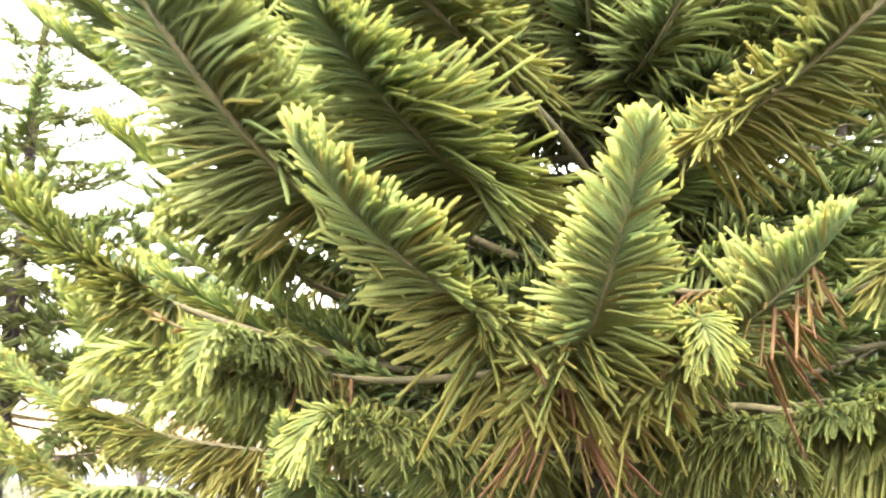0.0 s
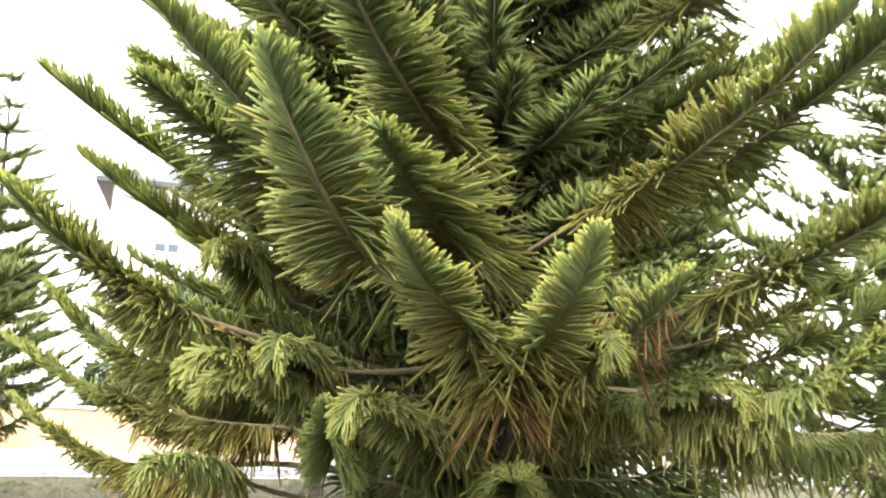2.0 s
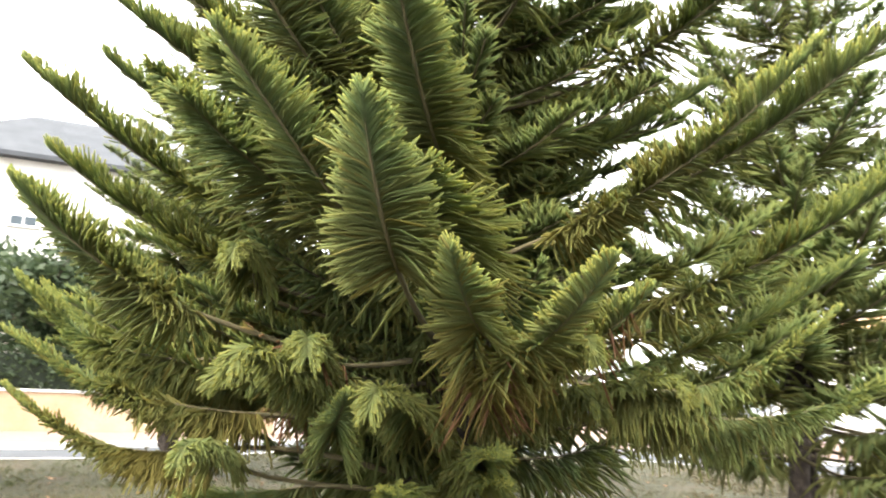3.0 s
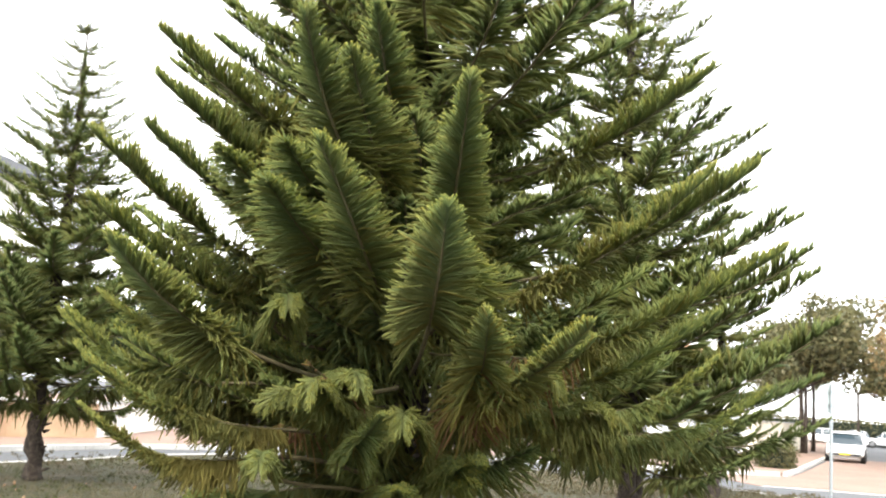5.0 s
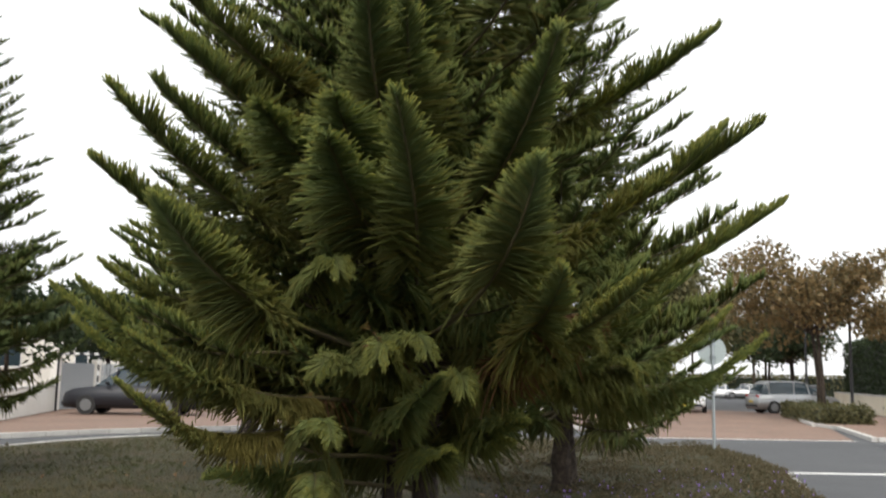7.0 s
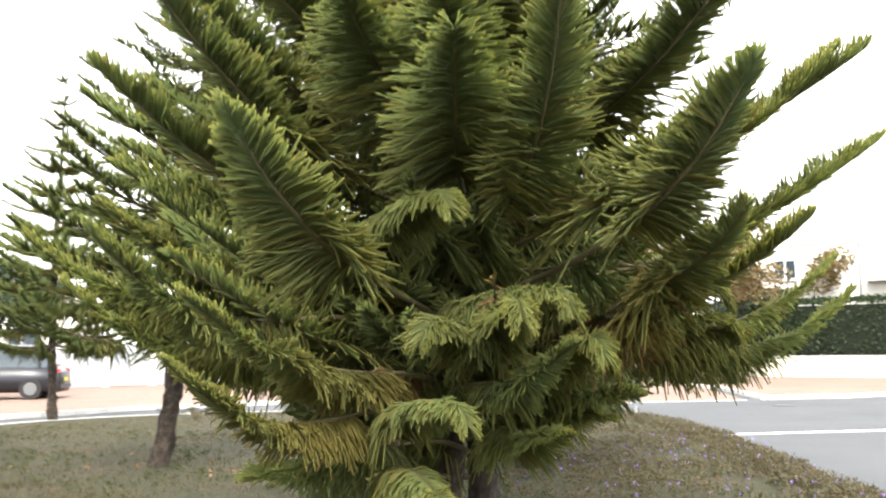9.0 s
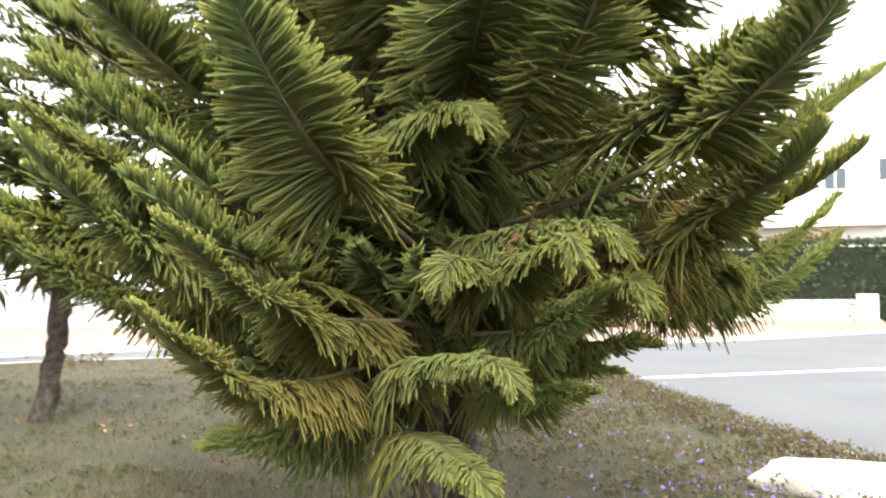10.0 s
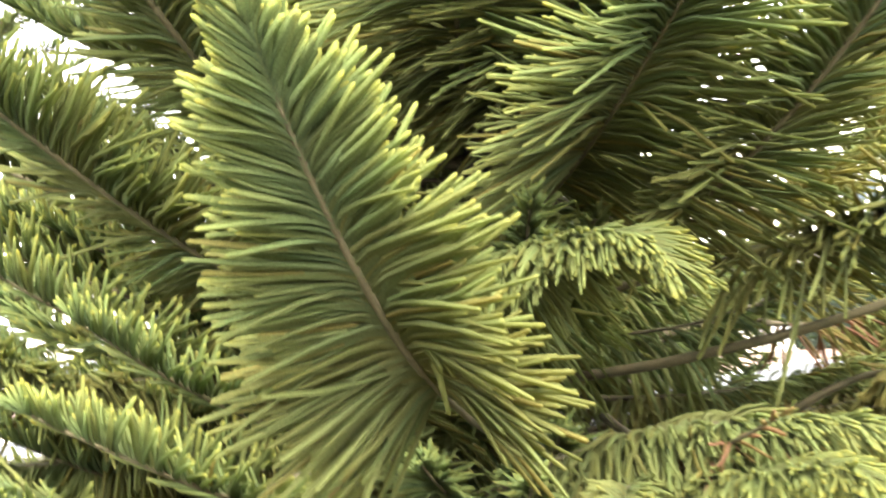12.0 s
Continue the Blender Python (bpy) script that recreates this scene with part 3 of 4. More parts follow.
tagged(blades("edge_weeds", ex[ok][::3], ey[ok][::3], 0.15, 0.008, COVER, rng, 1.5), "straggly brown-green weeds along the kerb", "plants", kind="stuff")

bx = np.r_[ex[ok][::9], rng.normal(9.5, 0.30, 60), rng.normal(1.0, 0.5, 30)]  # and two clumps on the side of the brick pavement
by = np.r_[ey[ok][::9], rng.normal(12.6, 0.30, 60), rng.normal(11.6, 0.2, 30)]
v, f = leaf_cloud(np.stack([bx, by, np.r_[np.full(ok.sum() // 9 + (ok.sum() % 9 > 0), 0.05), rng.uniform(0.05, 0.26, 90)]], 1), rng.uniform(0.03, 0.12, len(bx)), len(bx) * 22, 0.020, rng, 0.9)
v[:, 2] = np.abs(v[:, 2])
tagged(link("edge_shrubs", raw_mesh("edge_shrubs", v, [f], smooth=False), COVER), "low bushy brown-green plants along the kerb", "plants", kind="stuff")


def flower_bed():
    rng = np.random.default_rng(5)
    x, y = rng.normal(2.1, 1.3, 170), rng.normal(-1.4, 0.6, 170)
    x2, y2 = rng.uniform(3.5, 10, 190), rng.uniform(-1.2, 2.6, 190)
    x, y = np.r_[x, x2], np.r_[y, y2]
    ok = inside(x, y, EDGE)
    c = np.stack([x[ok], y[ok], rng.uniform(0.06, 0.15, ok.sum())], 1)
    v, f = leaf_cloud(c, np.full(len(c), 0.015), len(c) * 5, 0.012, rng)
    tagged(link("purple_flowers", raw_mesh("purple_flowers", v, [f], smooth=False), PETAL), "small purple flowers scattered through the ground cover", "flowers", kind="stuff")
    x, y = rng.uniform(-4, 9, 260), rng.uniform(-4, 9, 260)
    c = np.stack([x, y, np.full(260, 0.03)], 1)[inside(x, y, EDGE)]
    v, f = leaf_cloud(c, np.full(len(c), 0.02), len(c), 0.034, rng, 0.2)
    tagged(link("fallen_leaves", raw_mesh("fallen_leaves", v, [f], smooth=False), DRY_LEAF), "dry orange-brown fallen leaves on the turf", "leaves", kind="stuff")


flower_bed()


def boulder(at, size, seed):
    bm = bmesh.new()
    bmesh.ops.create_icosphere(bm, subdivisions=4, radius=1)
    for v in bm.verts:
        p = v.co.copy()
        k = 1 + 0.16 * noise.noise(p * 1.3 + Vector((seed, 0, 0))) + 0.07 * noise.noise(p * 3.5 + Vector((0, seed, 0))) + 0.025 * noise.noise(p * 9)
        p *= k
        p.z = min(p.z, 0.62 + 0.05 * noise.noise(p * 2))
        v.co = Vector((p.x * size[0], p.y * size[1], p.z * size[2]))
    ob = part("boulder", bm, STONE, None, "", True)
    ob.location = at
    return tagged(ob, "pale chalky limestone boulder lying on the island", "rock")


boulder((2.76, -1.97, 0.02), (0.34, 0.72, 0.27), 3.0)

# ---- the trees ----
def stem_part(tree, foot, top, girth, lean=(0, 0), seed=0, sides=16, n=28, rough=0.5):
    h = top - foot[2]
    pts, radii = [], []
    for k in range(n):
        s = k / (n - 1)
        w = 0.05 * math.sin(s * 5 + seed) * min(1, h / 6)
        pts.append((foot[0] + lean[0] * s**0.7 + w, foot[1] + lean[1] * s**0.7 - w * 0.6, foot[2] - 0.06 + s * h))
        radii.append(girth * ((1 - s) ** 0.75 * 0.93 + 0.03) * (1 + 0.14 * max(0, 1 - s * h / 0.25)))
    return part("trunk", tube(pts, radii, sides, True, rough, seed), BARK, tree, "", True)


tree = thing("norfolk_pine", "large bushy norfolk pine with drooping yellow-tipped shoots, standing in turf", "tree")
TOP = 8.2
stem_part(tree, (0.02, -0.02, 0), TOP, 0.105, (0, 0), 1)
stem_part(tree, (-0.19, 0.03, 0), 3.6, 0.085, (0.10, -0.02), 4)

# tips of the long upswept fronds
PLUMES = [
    (1.25, -2.25, 3.38), (1.61, -2.24, 2.85), (1.00, -2.05, 4.07), (-2.57, 0.12, 3.20), (-2.15, 0.25, 3.72), (-2.16, 0.28, 4.06),
    (-2.15, 0.35, 3.38), (-2.40, 0.60, 2.85), (-1.87, 0.57, 3.76), (-1.88, -1.62, 2.99), (-1.60, -1.40, 3.63), (-1.95, -1.44, 3.74),
    (1.57, -0.58, 3.63), (1.27, -0.33, 4.16),
]
SPRAYS = [(-1.39, 0.37, 3.67), (-1.45, -1.40, 3.97), (0.94, -0.88, 3.28)]
MOPS = [(-1.97, -0.58, 3.06), (-1.47, -0.73, 3.13), (-1.73, -0.98, 3.07), (-1.89, -1.11, 2.78)]
# crests of the short nodding fronds
HOOKS = [
    (0.59, -1.34, 1.68), (0.31, -0.99, 1.59), (-1.48, -1.15, 1.70), (-0.90, -1.22, 1.54), (0.0, -1.47, 1.84),
]
# nodding fronds that arch over sideways: crest, where the bare stem ends
ARCHES = [
    ((-1.25, -1.16, 1.76), (-1.08, -0.45, 1.65)), ((-1.4, -0.7, 1.62), (-0.89, -0.7, 1.55)), ((-1.69, -0.93, 1.26), (-1.41, -0.39, 1.18)),
    ((-1.68, -0.84, 0.88), (-1.3, -0.36, 0.92)), ((-1.50, -0.72, 2.21), (-1.29, -0.21, 2.13)),
]
# the great fronds that stand nearest the path: tip, where the bare stem ends, kind, yellowed share
GREAT = [
    ((-1.44, -2.23, 2.62), (-0.96, -1.50, 2.05), "plume", 0.10), ((-2.57, -0.45, 2.46), (-1.64, -0.36, 1.87), "plume", 0.12),
    ((-1.43, -2.34, 3.28), (-0.50, -0.98, 2.62), "plume", 0.12), ((0.92, -2.13, 3.31), (0.10, -1.07, 2.38), "plume", 0.30),
    ((-0.97, -1.77, 2.47), (-0.47, -1.05, 2.18), "mop", 0.10),
    ((-2.15, 0.80, 2.20), (-0.95, 0.35, 1.98), "low", 0.35),
    ((-2.20, 1.00, 1.80), (-1.15, 0.45, 1.50), "sweep", 0.1), ((-1.75, 1.35, 1.78), (-0.85, 0.70, 1.50), "sweep", 0.1),
    ((-2.45, 0.50, 2.02), (-1.42, 0.19, 1.63), "sweep", 0.12), ((-2.28, 1.20, 2.04), (-1.25, 0.55, 1.76), "sweep", 0.10),
    ((1.80, -1.94, 1.82), (0.70, -0.80, 1.52), "low", 0.15), ((1.16, -1.96, 2.00), (0.48, -0.85, 1.60), "low", 0.20),
]
# yellowed fronds that lie out low over the turf and turn up at the end: tip, where the bare stem ends, sag, yellowed share, fullness
SWEEPS = [
    ((-2.48, -0.16, 1.70), (-1.22, -0.26, 1.35), 0.13, 0.40, 0.88), ((-2.46, -0.05, 1.42), (-1.46, -0.21, 1.15), 0.22, 0.70, 0.78),
    ((-1.45, 0.45, 0.80), (-0.80, 0.00, 0.94), 0.0, 0.0, 1.35), ((-1.06, -1.21, 1.48), (-0.92, -0.64, 1.29), 0.14, 0.05, 0.85),
    ((-0.77, -1.05, 1.03), (-0.35, -0.36, 1.03), 0.04, 0.03, 0.95), ((-0.09, -0.98, 1.06), (-0.02, -0.38, 1.13), -0.03, 0.03, 0.9),
    ((-0.25, -1.20, 1.20), (-0.08, -0.45, 1.24), 0.02, 0.05, 0.9),
]
rng = np.random.default_rng(21)
for kind, tips, gold in (("plume", PLUMES, 0.10), ("spray", SPRAYS, 0.10), ("mop", MOPS, 0.08), ("hook", HOOKS, 0.12)):
    for x, y, z in tips:
        reach = math.hypot(x, y)
        near = kind == "hook" and x < -0.8
        pairs = int((56 if kind != "hook" else 84) * reach * (1 - KINDS[kind][0] + 0.1)) + 8
        branch_part(tree, (0.0, 0.0, 0), (x, y, z), kind, pairs, 5 if kind == "hook" else 4, 3, 4 if near else 3, rng, dry=0.0, gold=gold, fat=0.0060 if kind in ("hook", "low") else 0.0072, scale={"plume": 1.15, "hook": 1.05}.get(kind, 1.08))
for tip, base, kind, gold in GREAT:
    length = math.dist(tip, base)
    low, near = tip[2] < 2.3, tip[2] < 2.65 and kind == "plume"
    branch_part(tree, (0.0, 0.0, 0), tip, kind, int((84 if low else 86 if near else 58) * length) + 8, 6 if near else 5, 3, 4, rng, dry=0.02 if gold > 0.3 else 0.0, gold=gold, fat=0.0062 if low else 0.0079, base=base, bow=0.24 if low else 0.10, scale=(1.0 if kind == "sweep" else 0.82) if low else (1.08 if tip[0] < -2.5 else 1.0), bank=26 if tip[0] < -2.5 else 0)
for tip, base, sag, gold, full in SWEEPS:
    branch_part(tree, (0.0, 0.0, 0), tip, "sweep", int(92 * math.dist(tip, base)) + 8, 6, 3, 4, rng, dry=0.03 if gold > 0.3 else 0.0, gold=gold, fat=0.0064, base=base, bow=sag, scale=full)
for crest, base in ARCHES:
    low = crest[2] < 1.3
    branch_part(tree, (0.0, 0.0, 0), crest, "hook", 80 if low else 92, 5, 3, 4, rng, dry=0.0, gold=0.10, fat=0.0064, base=base, bow=-0.10, scale=0.74 if low else 0.95)
# three fronds that fork from one limb, with withered shoots hanging where they part
NODE = (-0.30, -1.05, 1.64)
branch_part(tree, (0, 0, 1.52), NODE, "low", 20, 3, 3, 6, rng, dry=0.6, gold=0.6, leafy=0.75)
for tip, base, dead in (((-0.96, -2.04, 2.11), (-0.44, -1.38, 1.79), 0.05), ((-0.27, -2.17, 2.13), (-0.29, -1.15, 1.66), 0.10), ((0.34, -1.63, 2.09), (-0.06, -1.22, 1.68), 0.18)):
    branch_part(tree, NODE, tip, "spray", int(70 * math.dist(tip, base)) + 6, 5, 3, 6, rng, dry=dead, gold=0.28, scale=0.86, fat=0.0086, base=base, bow=0.12)
for tip, dead in (((-0.55, -1.48, 1.80), 0.10), ((-0.30, -1.55, 1.78), 0.15), ((0.02, -1.40, 1.76), 0.25)):
    branch_part(tree, NODE, tip, "wither", 10, 4, 3, 5, rng, dry=dead, gold=0.75, leafy=0.25, scale=0.58, fat=0.0076)
branch_part(tree, (-0.24, -0.95, 1.62), (-0.32, -1.34, 1.66), "wither", 14, 3, 3, 6, rng, dry=1.3, gold=1.0, leafy=0.0, scale=0.72, fat=0.0056)
branch_part(tree, (0.05, -1.0, 1.95), (0.30, -1.45, 1.98), "wither", 8, 3, 3, 6, rng, dry=1.3, gold=1.0, leafy=0.2, scale=0.85)
branch_part(tree, (-0.80, -0.12, 1.36), (-1.16, -0.17, 1.38), "wither", 6, 3, 3, 5, rng, dry=1.3, gold=1.0, leafy=0.2, scale=0.5)
branch_part(tree, (-0.45, -0.50, 1.68), (-1.50, -1.05, 1.78), "low", 7, 2, 3, 5, rng, dry=1.3, gold=1.0, leafy=0.45, scale=0.6)
FRONDS = PLUMES + SPRAYS + MOPS + HOOKS + [g[0] for g in GREAT + SWEEPS + ARCHES]

# the rest of the crown: whorls all round, where no frond named above stands
taken = [(math.atan2(y, x), z) for x, y, z in FRONDS]
z = 1.6
while z < TOP - 0.25:
    wide = float(np.interp(z, [1.2, 2.2, 3.2, 4.2, 6.0, TOP], [1.9, 2.5, 2.55, 2.25, 1.35, 0.2]))
    turn = rng.uniform(0, 7)
    count = 8 if z < 5.5 else 7
    for k in range(count):
        a = turn + k * 2 * math.pi / count + rng.uniform(-0.2, 0.2)
        zt = z + rng.uniform(-0.12, 0.12)
        a = (a + math.pi) % (2 * math.pi) - math.pi
        front = -math.pi < a < -0.35 or a > 2.7
        close = any(abs((a - b + math.pi) % (2 * math.pi) - math.pi) < 0.42 and abs(zt - h) < 0.45 for b, h in taken)
        if close or (-math.pi < a < -0.75 and zt < 3.3) or (a > 2.7 and zt < 3.3):
            continue
        r = wide * rng.uniform(0.88, 1.05)
        kind = "low" if zt < 2 else "plume"
        fine = front and zt < 4.3
        branch_part(tree, (0, 0, 0), (r * math.cos(a), r * math.sin(a), zt), kind, int(r * (22 if fine else 16)) + 8, 3, 3, 3 if fine else 0, rng,
                    dry=0.0, gold=0.08, fat=0.0078 if fine else 0.014, scale=1.25 if z < 5 else 0.95)
    z += 0.29 if z < 5.5 else 0.36

# inner fronds: shorter ones deep in the crown, which close it
for k in range(235):
    a, zt = rng.uniform(-math.pi, math.pi), rng.uniform(1.0, 6.2)
    front = -2.6 < a < -0.5
    if front and zt < 2.1:
        continue
    r = rng.uniform(0.65, 1.55) * float(np.interp(zt, [1, 2, 4, 6.2], [0.8, 1, 1, 0.5]))
    branch_part(tree, (0, 0, 0), (r * math.cos(a), r * math.sin(a), zt), "low" if zt < 2.3 else "spray", 28, 3, 3, 0, rng, dry=0.0, gold=0.02, fat=0.0110, rise=0.3, leafy=0.2, scale=1.2)
# denser inner fronds on the side away from the turf
behind = np.random.default_rng(91)
for k in range(34):
    a, zt, r = behind.uniform(-0.7, 1.2), behind.uniform(2.3, 3.9), behind.uniform(0.7, 1.6)
    branch_part(tree, (0, 0, 0), (r * math.cos(a), r * math.sin(a), zt), "spray", 32, 3, 3, 0, behind, dry=0.0, gold=0.04, fat=0.0115, rise=0.35, leafy=0.2, scale=1.25)
# middling fronds on the side towards the road
for k in range(13):
    a, zt, r = rng.uniform(2.0, 3.5), rng.uniform(1.8, 2.7), rng.uniform(1.1, 1.75)
    branch_part(tree, (0, 0, 0), (r * math.cos(a), r * math.sin(a), zt), "spray", 30, 3, 3, 3, rng, dry=0.0, gold=0.08, fat=0.0085, rise=0.3, leafy=0.3, scale=0.9)
# longer ones on the turf side, reaching out between the low fronds and the plumes
for k in range(13):
    a, zt, r = 2.42 + 0.055 * k, rng.uniform(1.85, 2.75), rng.uniform(1.6, 2.35)
    branch_part(tree, (0, 0, 0), (r * math.cos(a), r * math.sin(a), zt), "spray", 36, 4, 3, 3, rng, dry=0.0, gold=0.12, fat=0.0078, rise=0.45, leafy=0.3, scale=1.1)
# upper fronds on the same side
upper = np.random.default_rng(77)
for k in range(44):
    a, zt = upper.uniform(1.9, 3.25), upper.uniform(3.2, 5.6)
    r = upper.uniform(0.7, 1.5) * float(np.interp(zt, [3.3, 5.4], [1.0, 0.65]))
    branch_part(tree, (0, 0, 0), (r * math.cos(a), r * math.sin(a), zt), "spray", 24, 3, 3, 0, upper, dry=0.0, gold=0.03, fat=0.013, rise=0.35, leafy=0.15, scale=1.2)
for k in range(12):
    a, zt = 2.05 + 0.075 * k, 3.75 + 0.15 * ((k * 5) % 12)
    r = float(np.interp(zt, [3.2, 4.2, 6.0], [2.5, 2.2, 1.3])) * upper.uniform(0.74, 0.9)
    branch_part(tree, (0, 0, 0), (r * math.cos(a), r * math.sin(a), zt), "plume", 34, 3, 3, 0, upper, dry=0.0, gold=0.05, fat=0.012, scale=1.2)
# low fronds that close the skirt there
for k in range(18):
    a, zt, r = upper.uniform(1.75, 2.65), upper.uniform(1.45, 2.25), upper.uniform(1.0, 1.75)
    branch_part(tree, (0, 0, 0), (r * math.cos(a), r * math.sin(a), zt), "low", 26, 3, 3, 3, upper, dry=0.0, gold=0.06, fat=0.010, rise=0.25, leafy=0.2, scale=0.95)
# and on the side towards the next tree
for k in range(16):
    a, zt, r = rng.uniform(-0.95, 0.4), rng.uniform(1.75, 2.6), rng.uniform(0.9, 1.5)
    branch_part(tree, (0, 0, 0), (r * math.cos(a), r * math.sin(a), zt), "low", 28, 3, 3, 0, rng, dry=0.0, gold=0.05, fat=0.012, rise=0.2, leafy=0.25, scale=0.9)
# short low fronds against the trunks
for k in range(15):
    a, zt = rng.uniform(-3.0, -0.2), rng.uniform(1.6, 2.4)
    r = rng.uniform(0.45, 0.8)
    branch_part(tree, (0, 0, 0), (r * math.cos(a), r * math.sin(a), zt), "low", 15, 3, 3, 3, rng, dry=0.02, gold=0.05, fat=0.008, rise=0.2, leafy=0.25, scale=0.85)


def pattern_frond(kind, seed, pairs=30, ranks=3, fat=0.0172, form=None):
    """One frond of unit reach along +x, rising from the origin, stem and shoots in one mesh, for the trees further off."""
    rng = np.random.default_rng(seed)
    path, stem, arr = frond((0, 0, 1e-6), (1.8, 0, 0.36), kind, pairs, ranks, 3, 0, rng, dry=0.0, gold=0.06, fat=fat, scale=1.0, form=form)
    v, q, t, along, tone, dry = arr
    bm = tube(path[::4], stem[::4] * 1.2, 5)
    w = np.array([tuple(p.co) for p in bm.verts])
    bm.verts.index_update()
    wq = np.array([[p.index for p in f.verts] for f in bm.faces if len(f.verts) == 4]) + len(v)
    bm.free()
    mats = np.r_[np.ones(len(wq)), np.zeros(len(t))]
    pad = np.zeros(len(w))
    me = raw_mesh("branch", np.concatenate([v, w]) / 1.8, [wq, t], (("along", np.r_[along, pad]), ("tone", np.r_[tone, pad]), ("dry", np.r_[dry, pad])), mats=mats)
    me.materials.append(SHOOT_FAR)
    me.materials.append(WOOD)
    return me


PATTERNS = [pattern_frond("whorl", 31), pattern_frond("whorl", 32), pattern_frond("whorl", 33), pattern_frond("low", 34)]
PATTERNS_FAR = [pattern_frond(k, 35 + n, 44, 3, 0.025, spikes) for n, k in enumerate(("whorl", "whorl", "whorl", "low"))]


def young_pine(at, height, reach, clear, label, lean=(0, 0), girth=0.09, twin=None, gap=0.4, per=6, seed=0, sparse=0.0, far=False):
    """A whole norfolk pine further off: trunk, whorls of branches that shorten to the top."""
    rng = np.random.default_rng(100 + seed)
    t = thing("norfolk_pine", label, "tree", Matrix.Translation((*at, 0)), "norfolk pines on the island")
    stem_part(t, (0, 0, 0), height, girth, lean, seed, 14, 60, 0.8)
    if twin:
        stem_part(t, (twin[0], twin[1], 0), height * 0.4, girth * 0.7, (-twin[0] * 0.6, -twin[1] * 0.6), seed + 3, 10, 14)
    for k in range(9 if clear > 1 and not far else 0):  # stubs of lost branches on the bare trunk
        a, h = rng.uniform(0, 7), clear * (0.12 + 0.095 * k)
        f = (h / height) ** 0.7
        c = Vector((lean[0] * f, lean[1] * f, h))
        d = Vector((math.cos(a), math.sin(a), 0.25))
        part("branch_stub", tube([tuple(c + d * girth * 0.6), tuple(c + d * (girth + 0.02)), tuple(c + d * (girth + rng.uniform(0.03, 0.09)))], [0.028, 0.02, 0.011], 6, True, 0.3, k), BARK, t)
    z = clear
    while z < height - 0.15:
        s = (z - clear) / (height - clear)
        r = reach * min(1, 0.78 + 1.6 * s) * (1 - s) ** 0.85 + 0.12
        turn = rng.uniform(0, 7)
        here = per - int(2 * s * s)
        for k in range(here):
            if rng.random() < sparse:
                continue
            a = turn + k * 2 * math.pi / here + rng.uniform(-0.2, 0.2)
            rr = r * rng.uniform(0.8, 1.1)
            ob = new("branch", (PATTERNS_FAR if far else PATTERNS)[3 if z < clear + 0.5 else int(rng.integers(0, 3))])
            ob.parent = t
            f = min(1, s * 1.0) ** 0.7
            ob.matrix_basis = pose(lean[0] * f, lean[1] * f, z + rng.uniform(-0.05, 0.05), rng.uniform(-8, 8), rng.uniform(-5, 8) - 10 * s, math.degrees(a)) @ Matrix.Diagonal((rr, max(rr, 0.42) * 0.95, max(rr, 0.4), 1))
        z += gap * (0.80 + 0.28 * s)
    return t


young_pine((5.4, 2.5), 8.8, 2.75, 1.05, "tall norfolk pine with a twin trunk and dense green whorls", (0.1, 0.2), 0.13, (0.42, 0.05), 0.40, 8, 1)
young_pine((3.2, 6.75), 8.0, 2.3, 1.75, "norfolk pine with a crooked bare lower trunk", (0.75, -0.45), 0.12, None, 0.46, 8, 2)
young_pine((7.8, 15.5), 7.8, 2.15, 1.6, "slender young norfolk pine beside the road", (0, 0), 0.10, None, 0.50, 7, 3, 0.12, True)
young_pine((0.0, 9.45), 7.4, 2.2, 1.2, "norfolk pine with a leaning dark trunk near the road", (-0.15, -0.1), 0.12, None, 0.34, 8, 4)
young_pine((11.9, 5.8), 6.0, 1.6, 1.3, "norfolk pine on the far corner of the island", (0, 0), 0.11, None, 0.46, 7, 5, 0, True)
young_pine((-5.2, 11.2), 6.8, 1.7, 1.4, "slim norfolk pine by the brick pavement", (0, 0), 0.09, None, 0.42, 7, 6, 0, True)
young_pine((-5.3, 6.3), 7.0, 2.4, 0.8, "dense dark norfolk pine on the turf", (0, 0), 0.11, None, 0.42, 6, 7)

# ---- across the road ----
def round_post(name, at, h, r, material, parent, label=""):
    return part(name, tube([(at[0], at[1], at[2]), (at[0], at[1], at[2] + h)], [r, r], 10), material, parent, label, False)


def street_sign(at, face):
    t = thing("traffic_sign", "round traffic sign on a grey post, seen from its blank back", "sign", Matrix.Translation(at))
    round_post("post", (0, 0, 0), 2.42, 0.032, STEEL, t)
    d = Vector((math.sin(radians(face)), math.cos(radians(face)), 0))
    part("disc", tube([d * 0.04 + Vector((0, 0, 2.15)), d * 0.048 + Vector((0, 0, 2.15))], [0.3, 0.3], 40), SIGN_BACK, t)
    for z in (2.02, 2.28):
        part("bracket", box((0.1, 0.1, 0.03), (0, 0, z), 0.005), STEEL, t)
    return t


street_sign((13.6, 4.35, 0), 50)


def foliage_blob(name, centres, radii, count, size, material, parent, seed, squash=1.0):
    v, f = leaf_cloud(np.array(centres), radii, count, size, np.random.default_rng(seed), squash)
    return tagged(link(name, raw_mesh(name, v, [f], smooth=False), material, parent), kind="stuff")


